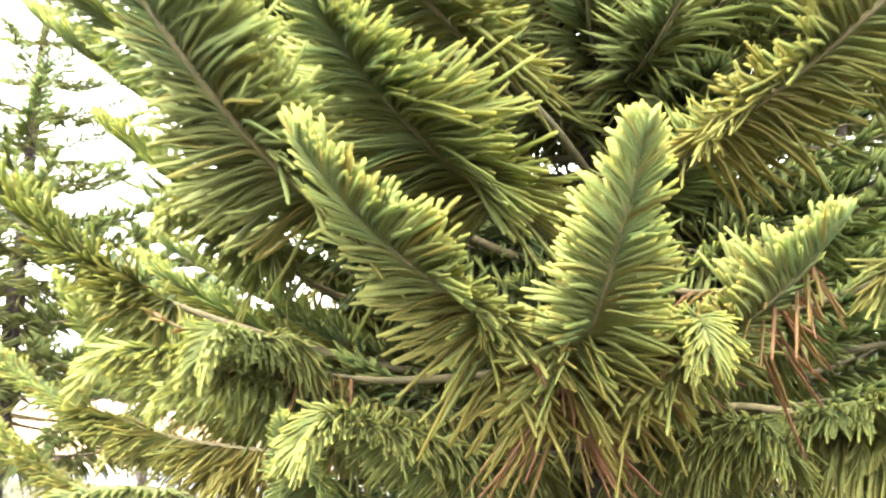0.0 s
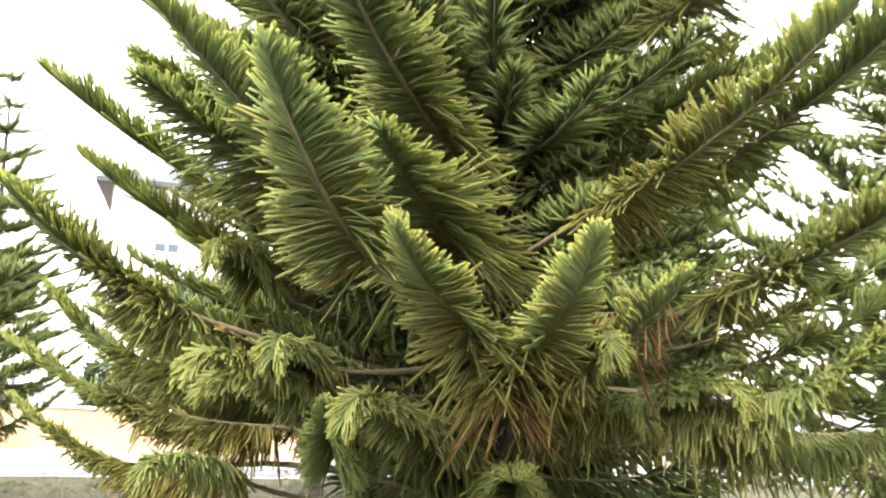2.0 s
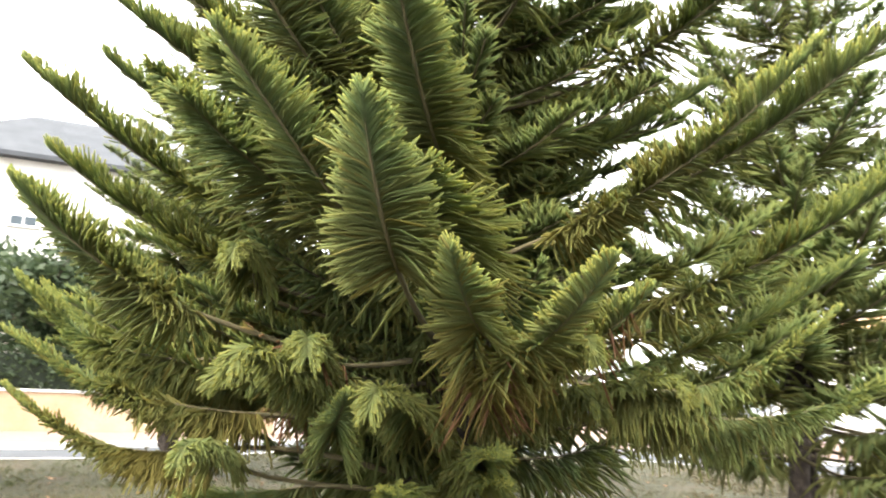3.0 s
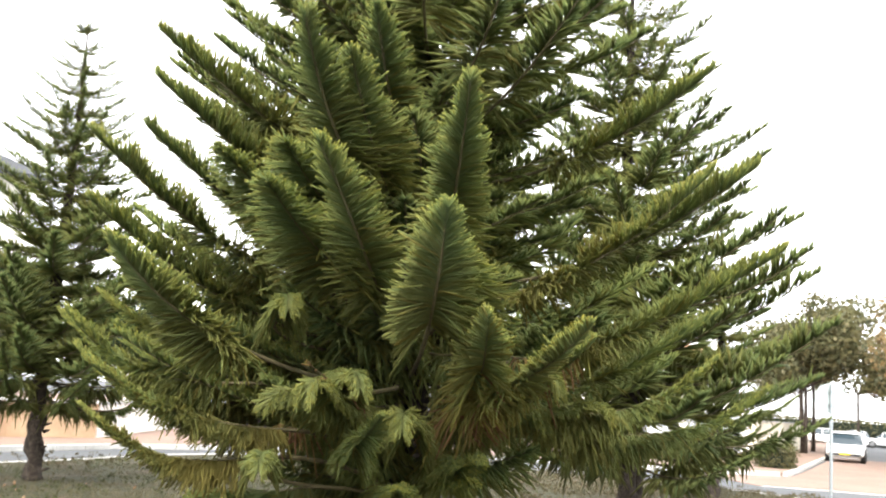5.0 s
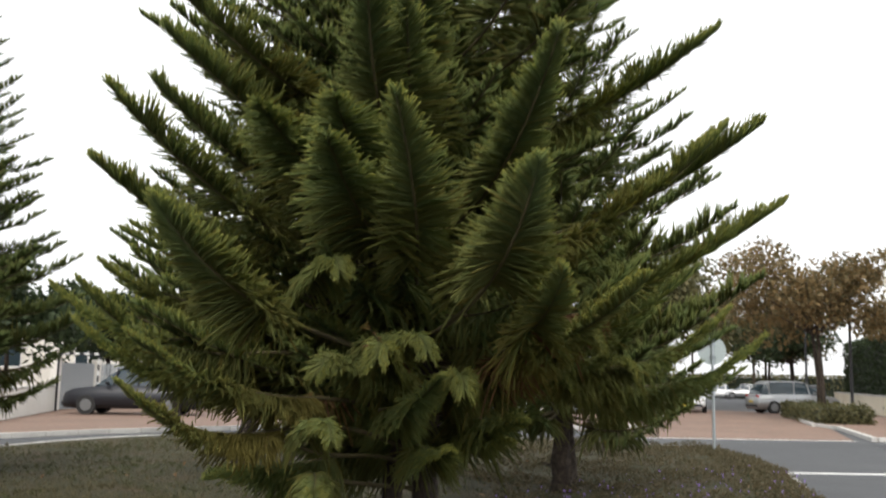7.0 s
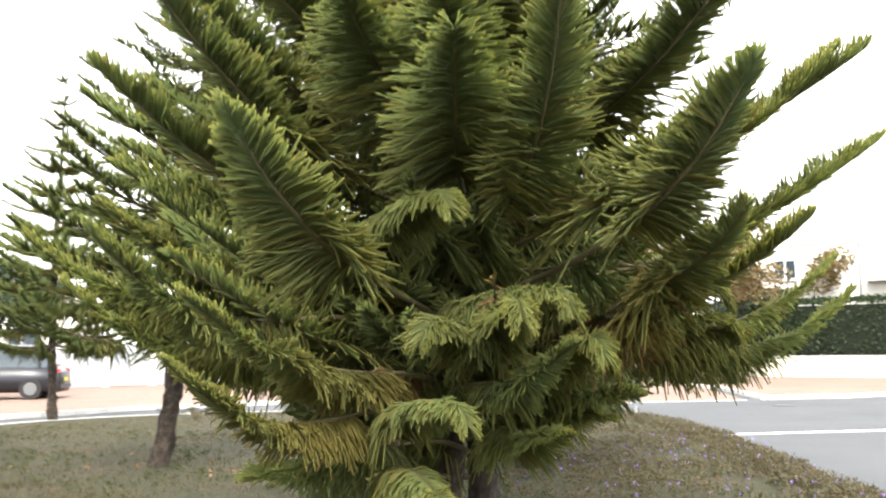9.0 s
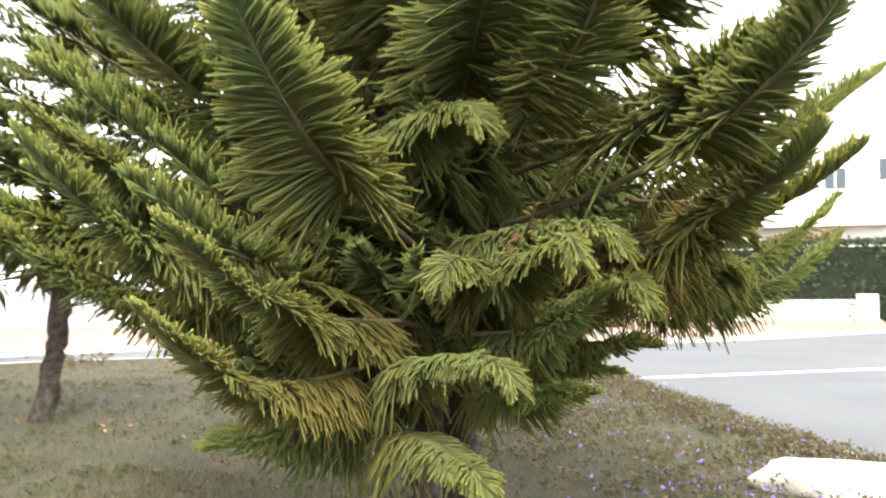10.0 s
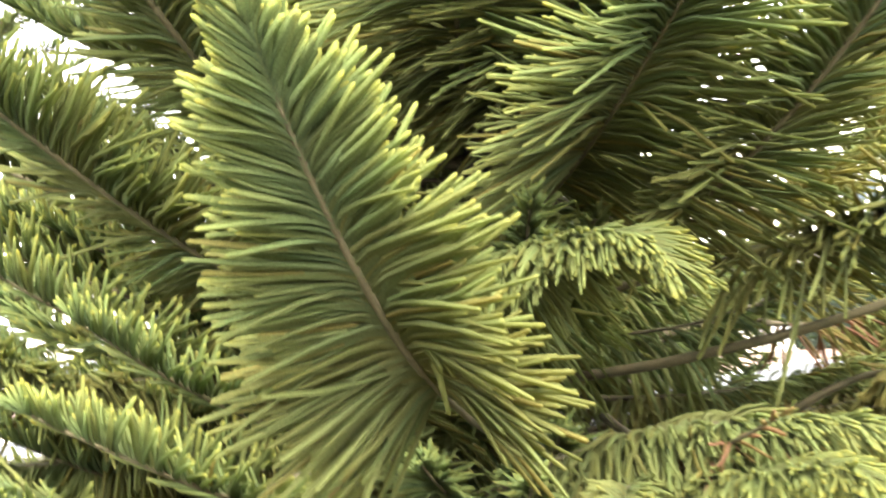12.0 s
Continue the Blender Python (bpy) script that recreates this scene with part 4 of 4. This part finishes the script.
def leafy_tree(at, height, spread, material, label, seed, stems=2, count=6500, size=0.13, fork_at=0.42):
    rng = np.random.default_rng(seed)
    t = thing("street_tree", label, "tree", Matrix.Translation(at), "street trees")
    centres, radii = [], []
    for k in range(stems):
        o = Vector((rng.uniform(-0.4, 0.4), rng.uniform(-0.4, 0.4), 0)) if stems > 1 else Vector()
        fork = o * 1.6 + Vector((0, 0, height * fork_at))
        part("trunk", tube([o + Vector((0, 0, -0.05)), o * 1.1 + Vector((0.04, 0, height * 0.2)), fork], [0.13, 0.10, 0.08], 9, True, 0.4, seed), BARK, t, "", True)
        for j in range(6):
            a = rng.uniform(0, 6.28)
            tip = fork + Vector((math.cos(a) * spread * rng.uniform(0.25, 0.8), math.sin(a) * spread * rng.uniform(0.25, 0.8), height * rng.uniform(0.12, 0.48)))
            part("limb", tube([fork, fork.lerp(tip, 0.5) + Vector((0, 0, 0.15)), tip], [0.06, 0.04, 0.015], 6), BARK, t, "", True)
            for q in (0.6, 0.85, 1.0):
                centres.append(tuple(fork.lerp(tip, q) + Vector(rng.normal(0, 0.25, 3))))
                radii.append(spread * rng.uniform(0.16, 0.3))
    foliage_blob("crown", centres, radii, count, size, material, t, seed, 0.75)
    return t


leafy_tree((38.0, 11.0, -0.02), 7.4, 5.6, LEAF_AUTUMN, "spreading street tree with orange-brown autumn leaves", 1, 2, 12000, 0.12, 0.5)
leafy_tree((47.6, 8.6, -0.02), 7.6, 4.6, LEAF_AUTUMN, "street tree with thinning brown leaves", 2, 1, 5000, 0.13, 0.5)
leafy_tree((46.0, 24.6, -0.02), 8.8, 6.2, LEAF_OLIVE, "street tree with olive and rusty leaves", 3, 2, 14000, 0.16)
leafy_tree((58.0, 28.0, -0.02), 9.0, 4.2, LEAF_AUTUMN, "street tree with orange leaves down the side street", 4, 1, 6000)
leafy_tree((64.0, 36.0, -0.02), 8.5, 4.2, LEAF_OLIVE, "olive-leaved tree down the side street", 5, 1, 5000)
leafy_tree((66.0, 27.0, -0.02), 8.5, 4.0, LEAF_GREEN, "green tree at the end of the side street", 6, 1, 5000)
leafy_tree((50.0, 26.5, -0.02), 9.6, 3.6, LEAF_OLIVE, "tall thin tree behind the parked car", 7, 1, 4500)
leafy_tree((60.0, 23.5, -0.02), 7.0, 5.5, LEAF_OLIVE, "low spreading olive tree down the side street", 14, 2, 5000, 0.16)
leafy_tree((58.0, 20.5, -0.02), 6.6, 4.6, LEAF_GREEN, "dark bushy tree down the side street", 15, 2, 4500, 0.16)
leafy_tree((11.8, 34.5, -0.02), 5.6, 5.0, LEAF_GREEN, "dark green tree behind the fence", 8, 2, 10000, 0.16)
leafy_tree((-9.0, 27.0, -0.02), 6.0, 3.6, LEAF_GREEN, "bushy dark green tree behind the wall", 9, 2, 6000)
leafy_tree((17.6, 36.5, -0.02), 5.8, 5.0, LEAF_GREEN, "dark tree behind the grey fence", 10, 2, 10000, 0.16)
leafy_tree((46.0, 1.5, 0.0), 5.2, 2.2, LEAF_AUTUMN, "small tree with reddish-brown leaves above the hedge", 11, 1, 4000)


def hedge(at, size, turn, material, label, seed, count=9000, leaf=0.09):
    t = thing("hedge", label, "hedge", Matrix.Translation(at) @ Matrix.Rotation(radians(turn), 4, "Z"))
    rng = np.random.default_rng(seed)
    # an added solid box, coloured as the shade between the leaves
    part("body", box((size[0] * 0.94, size[1] * 0.8, size[2] * 0.93), (0, 0, size[2] * 0.46), 0.08), HEDGE_INNER_SHADE, t)
    n = count
    side = rng.integers(0, 5, n)
    p = rng.uniform(-0.5, 0.5, (n, 3)) + np.array([0, 0, 0.5])
    p[side == 0, 1], p[side == 1, 1], p[side == 2, 0], p[side == 3, 0], p[side == 4, 2] = -0.5, 0.5, -0.5, 0.5, 1.0
    p = p * np.array(size) + rng.normal(0, 0.07, (n, 3))
    v, f = leaf_cloud(p, np.full(n, 0.02), n, leaf, rng)
    tagged(link("foliage", raw_mesh("foliage", v, [f], smooth=False), material, t), kind="stuff")
    return t


hedge((42.9, 2.2, 0), (16.0, 1.4, 3.6), 80, LEAF_GREEN, "tall clipped dark green hedge behind a low wall", 1, 26000)
hedge((44.5, -9.5, 0), (9, 1.4, 3.0), 100, LEAF_GREEN, "tall clipped dark green hedge behind a low wall", 2, 16000)
hedge((36.2, 10.6, -0.05), (9.5, 1.9, 0.62), 31, LEAF_OLIVE, "low bed of grey-green shrubs at the street corner", 3, 5000, 0.07)
hedge((52.0, 13.0, 0), (20, 1.4, 4.1), 27, LEAF_GREEN, "tall clipped dark green hedge along the side street", 7, 22000)
hedge((86.0, 37.0, -0.05), (34, 2.0, 2.2), 118, LEAF_OLIVE, "shaggy olive hedge at the end of the side street", 6, 9000, 0.16)
hedge((27.6, 14.6, -0.05), (2.4, 1.1, 0.8), 27, LEAF_OLIVE, "low box hedge beside the brick pavement", 4, 3000, 0.06)
hedge((-1.2, 24.4, -0.05), (8, 1.5, 2.0), 3, LEAF_GREEN, "dark green hedge behind the rendered wall", 5, 9000)


def wall_run(name, a, b, z0, h, thick, material, label, cap=True):
    a, b = Vector((*a, 0)), Vector((*b, 0))
    d = b - a
    m = Matrix.Translation((a + b) / 2) @ Matrix.Rotation(math.atan2(d.y, d.x), 4, "Z")
    t = thing(name, label, "wall", m, kind="structure")
    part("wall_body", box((d.length, thick, h), (0, 0, z0 + h / 2), 0.01), material, t)
    if cap:
        part("coping", box((d.length + 0.05, thick + 0.08, 0.06), (0, 0, z0 + h + 0.032), 0.012), KERB, t)
    return t


Z1 = ROAD_Z + 0.11
wall_run("garden_wall_east", (41.2, 9.0), (42.0, -5.9), Z1 - 0.1, 1.02, 0.25, CREAM, "low cream-rendered garden wall below a hedge")
wall_run("garden_wall_side", (41.3, 9.1), (60.0, 18.6), Z1 - 0.1, 1.02, 0.25, CREAM, "low cream-rendered garden wall below a tall hedge")
wall_run("garden_wall_south", (42.0, -6.0), (47.5, -16.0), Z1 - 0.1, 1.02, 0.25, CREAM, "low cream-rendered garden wall below a hedge")
part_box = part("utility_box", box((0.5, 0.9, 1.25), (41.2, -1.4, Z1 + 0.6), 0.03), WHITE)
tagged(part_box, "white utility cabinet against the garden wall", "cabinet")
wall_run("boundary_wall_north", (-30, 12.6), (4.5, 20.6), Z1 - 0.1, 1.0, 0.22, SANDY, "low sandy rendered wall behind the brick pavement")
wall_run("boundary_wall_white", (4.5, 20.6), (12.2, 31.0), Z1 - 0.1, 1.0, 0.22, PLASTER, "low white wall beside the grey fence")
wall_run("side_street_wall", (32.0, 18.6), (60.0, 33.0), Z1 - 0.1, 1.7, 0.25, CREAM, "cream rendered wall along the side street")


def slat_fence(a, b, h, pillars, label, solid=0.0):
    a, b = Vector((*a, 0)), Vector((*b, 0))
    d = b - a
    m = Matrix.Translation((a.x, a.y, Z1 - 0.03)) @ Matrix.Rotation(math.atan2(d.y, d.x), 4, "Z")
    t = thing("fence", label, "fence", m)
    n = int(d.length / 0.14)
    me = bpy.data.meshes.new("slat")
    bm = box((0.115, 0.025, h - 0.1), (0, 0, h / 2), 0.006)
    bm.to_mesh(me)
    bm.free()
    me.materials.append(FENCE)
    for k in range(n):
        ob = new("slat", me)
        ob.parent = t
        ob.matrix_basis = Matrix.Translation(((k + 0.5) * d.length / n, 0, 0))
    for z in (0.25, h - 0.2):
        part("rail", box((d.length, 0.04, 0.05), (d.length / 2, 0.035, z)), FENCE, t)
    for k in range(pillars + 1):
        part("pillar", box((0.3, 0.3, h + 0.12), (k * d.length / pillars, 0, h / 2 + 0.04), 0.015), PLASTER, t, "white rendered pillar")
    return t


slat_fence((12.2, 31.0), (14.6, 32.4), 1.9, 1, "grey vertical-slat metal fence")
slat_fence((14.6, 32.4), (25.5, 30.4), 1.9, 5, "grey slatted fence between white rendered pillars")
slat_fence((25.5, 30.4), (31.8, 18.8), 1.9, 5, "grey slatted fence between white rendered pillars")


def striped_gate(at, turn):
    t = thing("height_bar", "black-and-white striped metal frame beside the fence", "barrier", Matrix.Translation(at) @ Matrix.Rotation(radians(turn), 4, "Z"))
    for k in range(10):
        part("band", tube([(0, 0, k * 0.22), (0, 0, (k + 1) * 0.22)], [0.045, 0.045], 8), BLACK if k % 2 else WHITE, t)
    for k in range(8):
        part("band", tube([(-k * 0.18, 0, 2.16), (-(k + 1) * 0.18, 0, 2.16)], [0.045, 0.045], 8), BLACK if k % 2 else WHITE, t)
    round_post("post", (-1.44, 0, 0), 2.2, 0.045, BLACK, t)
    return t


striped_gate((13.2, 29.6, Z1), -30)


def lamp_post(at, h, turn):
    t = thing("street_lamp", "black street lamp post with a flat lamp head", "lamp", Matrix.Translation(at) @ Matrix.Rotation(radians(turn), 4, "Z"))
    part("pole", tube([(0, 0, 0), (0, 0, 0.5), (0, 0, h)], [0.11, 0.08, 0.06], 10), BLACK, t)
    part("lamp_head", box((1.1, 0.36, 0.22), (-0.55, 0, h - 0.05), 0.04), BLACK, t)
    return t


lamp_post((42.2, 11.4, Z1), 5.5, -25)
lamp_post((54.0, 18.2, Z1), 5.2, 200)
lamp_post((1.9, 21.0, Z1), 3.4, 200)


def lofted(rows):
    """A closed skin over cross rows of points (each a half outline from below to above), mirrored in y."""
    bm = bmesh.new()
    rings = []
    for row in rows:
        rings.append([bm.verts.new(p) for p in row] + [bm.verts.new((p[0], -p[1], p[2])) for p in reversed(row)])
    for lo, hi in zip(rings, rings[1:]):
        for k in range(len(lo)):
            j = (k + 1) % len(lo)
            bm.faces.new((lo[k], lo[j], hi[j], hi[k]))
    bm.faces.new(rings[0])
    bm.faces.new(rings[-1][::-1])
    bmesh.ops.remove_doubles(bm, verts=bm.verts, dist=1e-4)
    return bm


def car(at, turn, paint, label, length=4.6, tall=1.66, boxy=True):
    """A parked car, nose along +x."""
    t = thing("parked_car", label, "car", Matrix.Translation(at) @ Matrix.Rotation(radians(turn), 4, "Z"), "parked cars")
    L, w, belt = length / 2, 0.9, 0.62 * tall
    floor = 0.22
    rows = []
    for x, zt, ww in ((-L, belt * 0.82, 0.78), (-L + 0.12, belt * 0.97, 0.86), (-L * 0.5, belt, w), (0.1, belt, w), (L * 0.42, belt * 0.98, w), (L - 0.35, belt * 0.86, 0.86), (L - 0.08, belt * 0.74, 0.8), (L, belt * 0.6, 0.72)):
        rows.append([(x, ww * 0.8, floor), (x, ww, floor + 0.14), (x, ww * 1.01, zt * 0.6), (x, ww * 0.96, zt - 0.03), (x, ww * 0.8, zt)])
    body = part("body", lofted(rows), paint, t, "", True)
    back = -L + (0.18 if boxy else 0.75)
    cab = []
    for x, z, ww in ((back, belt - 0.02, 0.80), (back + 0.22, tall - 0.16, 0.70), (back + 0.55, tall - 0.02, 0.66), (0.0, tall, 0.66), (0.35, tall - 0.05, 0.66), (0.75, tall - 0.3, 0.72), (L * 0.5, belt - 0.02, 0.80)):
        low = belt - 0.05
        cab.append([(x, 0.82, low), (x, 0.80, low + 0.04), (x, 0.5 * (ww + 0.8), (low + z) / 2 + 0.01), (x, ww, z - 0.03), (x, ww * 0.85, z)])
    part("glasshouse", lofted(cab), GLASS, t, "dark tinted glass", True)
    roof = [[(x, 0.02, z + 0.012), (x, ww * 0.86, z + 0.01), (x, ww + 0.01, z - 0.05)] for x, z, ww in ((back + 0.24, tall - 0.14, 0.70), (back + 0.55, tall, 0.67), (0.0, tall + 0.015, 0.67), (0.33, tall - 0.04, 0.67))]
    part("roof", lofted(roof), paint, t, "", True)
    for s in (1, -1):
        for x in (back + 0.5, -0.25, 0.62):
            part("pillar", tube([(x - 0.08, s * 0.815, belt - 0.03), (x - (0.02 if x < 0.5 else 0.2), s * 0.70, tall - 0.06)], [0.04, 0.035], 6), paint, t)
        for x in (-L + 0.85, L - 0.9):
            wheel = part("wheel", tube([(x, s * 0.70, 0.34), (x, s * 0.92, 0.34)], [0.34, 0.335], 24), RUBBER, t)
            part("rim", tube([(x, s * 0.90, 0.34), (x, s * 0.93, 0.34)], [0.22, 0.2], 12), RIM, wheel)
        part("headlight", box((0.2, 0.3, 0.13), (L - 0.12, s * 0.6, belt * 0.66), 0.03), CLEAR, t)
        part("tail_light", box((0.14, 0.34, 0.17), (-L + 0.08, s * 0.62, belt * 0.84), 0.03), RED, t)
        part("mirror", box((0.12, 0.18, 0.13), (0.72, s * 0.95, belt + 0.06), 0.03), paint, t)
    part("front_bumper", box((0.14, 1.5, 0.22), (L - 0.03, 0, 0.38), 0.05), BLACK, t)
    part("rear_bumper", box((0.14, 1.5, 0.22), (-L + 0.03, 0, 0.4), 0.05), BLACK, t)
    part("plate", box((0.02, 0.5, 0.11), (L + 0.045, 0, 0.42)), PLATE, t)
    part("plate", box((0.02, 0.5, 0.11), (-L - 0.045, 0, 0.62)), PLATE, t)
    return t


car((13.0, 26.4, Z1), 132, DARKCAR, "dark parked suv with red tail lights on the brick pavement", 4.7, 1.68)
car((45.4, 15.6, ROAD_Z + 0.012), -42, SILVER, "silver parked suv at the corner of the side street", 4.6, 1.68)
car((50.2, 16.6, ROAD_Z + 0.012), 27, DARKCAR, "dark car parked behind the silver suv", 4.4, 1.5, False)
car((42.2, 20.0, ROAD_Z + 0.012), 207, WHITECAR, "white saloon car parked facing along the side street", 4.4, 1.45, False)
car((50.0, 24.2, ROAD_Z), 207, WHITECAR, "white car parked further down the side street", 4.4, 1.45, False)
for k in range(5):
    car((78 + k * 1.3, 46 - k * 2.6, ROAD_Z), 118, WHITECAR if k % 2 else SILVER, "pale car parked across the end of the street", 4.4, 1.45, False)


def house(name, corner, size, turn, body, roofing, label, windows, roof_h=1.8, eave=0.5):
    """A house: body, roof, and windows cut in as framed recesses (side, along, sill, width, height)."""
    t = thing(name, label, "house", Matrix.Translation((*corner, 0)) @ Matrix.Rotation(radians(turn), 4, "Z"))
    sx, sy, h = size
    part("wall", box((sx, sy, h), (sx / 2, sy / 2, h / 2)), body, t)
    if roofing:
        bm = bmesh.new()
        e = eave
        base = [bm.verts.new(p) for p in ((-e, -e, h), (sx + e, -e, h), (sx + e, sy + e, h), (-e, sy + e, h))]
        lip = [bm.verts.new((v.co.x, v.co.y, h + 0.16)) for v in base]
        d = min(sx, sy) / 2
        ridge = [bm.verts.new(p) for p in ((d, sy / 2, h + roof_h), (sx - d, sy / 2, h + roof_h))] if sx >= sy else [bm.verts.new(p) for p in ((sx / 2, d, h + roof_h), (sx / 2, sy - d, h + roof_h))]
        bm.faces.new(base[::-1])
        for k in range(4):
            bm.faces.new((base[k], base[(k + 1) % 4], lip[(k + 1) % 4], lip[k]))
        if sx >= sy:
            for f in ((lip[0], lip[1], ridge[1], ridge[0]), (lip[1], lip[2], ridge[1]), (lip[2], lip[3], ridge[0], ridge[1]), (lip[3], lip[0], ridge[0])):
                bm.faces.new(f)
        else:
            for f in ((lip[0], lip[1], ridge[0]), (lip[1], lip[2], ridge[1], ridge[0]), (lip[2], lip[3], ridge[1]), (lip[3], lip[0], ridge[0], ridge[1])):
                bm.faces.new(f)
        part("roof", bm, roofing, t)
    else:
        part("parapet", box((sx + 0.2, sy + 0.2, 0.3), (sx / 2, sy / 2, h + 0.15), 0.02), body, t)
    for side, u, z, w, hh in windows:
        at, rot = {"s": ((u, -0.02, z), 0), "w": ((-0.02, u, z), 90), "e": ((sx + 0.02, u, z), 90)}[side]
        m = Matrix.Rotation(radians(rot), 4, "Z")
        win = part("window", box((w, 0.1, hh), (at[0], at[1], z + hh / 2), 0.0, m), WHITE, t)
        for o in (-0.25, 0.25):
            off = m @ Vector((o * w, 0, 0))
            out = m @ Vector((0, -0.045 if side != "e" else 0.045, 0))
            if side == "w":
                out = Vector((-0.045, 0, 0))
            elif side == "e":
                out = Vector((0.045, 0, 0))
            part("pane", box((w * 0.43, 0.03, hh * 0.86), (at[0] + off.x + out.x, at[1] + off.y + out.y, z + hh / 2), 0.0, m), GLASS, win)
        part("sill", box((w + 0.2, 0.22, 0.06), (at[0], at[1], z - 0.035), 0.0, m), KERB, win)
    return t


house("house_north", (-5.8, 30.0), (10.2, 7.5, 8.5), 2, PLASTER, ROOF, "white two-storey house with a grey hipped tile roof",
      [("s", u, z, 0.9, 0.35) for u in (2.0, 3.6, 8.8) for z in (4.7, 6.2)], 2.5, 0.6)
house("house_behind_fence", (14.0, 46.0), (15, 10, 4.6), -22, PLASTER, None, "flat-roofed white house behind the grey fence",
      [("s", u, z, 1.4, 1.2) for u in (2.5, 6.5, 11.0) for z in (1.6,)])
east = house("house_east", (50.0, -18.0), (12, 23.6, 11.2), 6, PLASTER, None, "pale cream three-storey house above the hedge",
      [("w", u, z, 1.1, 1.25) for u, z in ((18.2, 6.5), (15.6, 6.9), (12.0, 6.9), (6, 7.2))])
part("ledge", box((1.0, 13.5, 0.22), (-0.5, 16.5, 4.75), 0.02), PLASTER, east)
part("balcony_rail", box((0.12, 13.5, 0.10), (-0.9, 16.5, 5.42), 0.02), PLASTER, east)
for k in range(34):
    part("baluster", tube([(-0.9, 9.95 + k * 0.4, 4.85), (-0.9, 9.95 + k * 0.4, 5.38)], [0.06, 0.06], 6), PLASTER, east)
house("house_wing", (47.55, 5.55), (10, 5.6, 6.7), 6, PLASTER, None, "lower flat-roofed white wing beside the taller house", [("w", 3.6, 4.9, 1.1, 1.1)])
house("house_side_street", (62.0, 44.0), (16, 12, 7), 25, PLASTER, TILE, "white house with a tiled roof along the side street",
      [("w", u, z, 1.3, 1.3) for u in (2.2, 6.4) for z in (1.2, 4.2)] + [("s", u, z, 1.3, 1.3) for u in (3, 8, 13) for z in (1.2, 4.2)], 2.2, 0.6)
leafy_tree((-1.6, 26.5, -0.02), 5.2, 3.8, LEAF_GREEN, "bushy green tree between the wall and the white house", 12, 3, 11000)
leafy_tree((2.4, 26.8, -0.02), 5.4, 3.8, LEAF_GREEN, "bushy green tree between the wall and the white house", 13, 3, 11000)
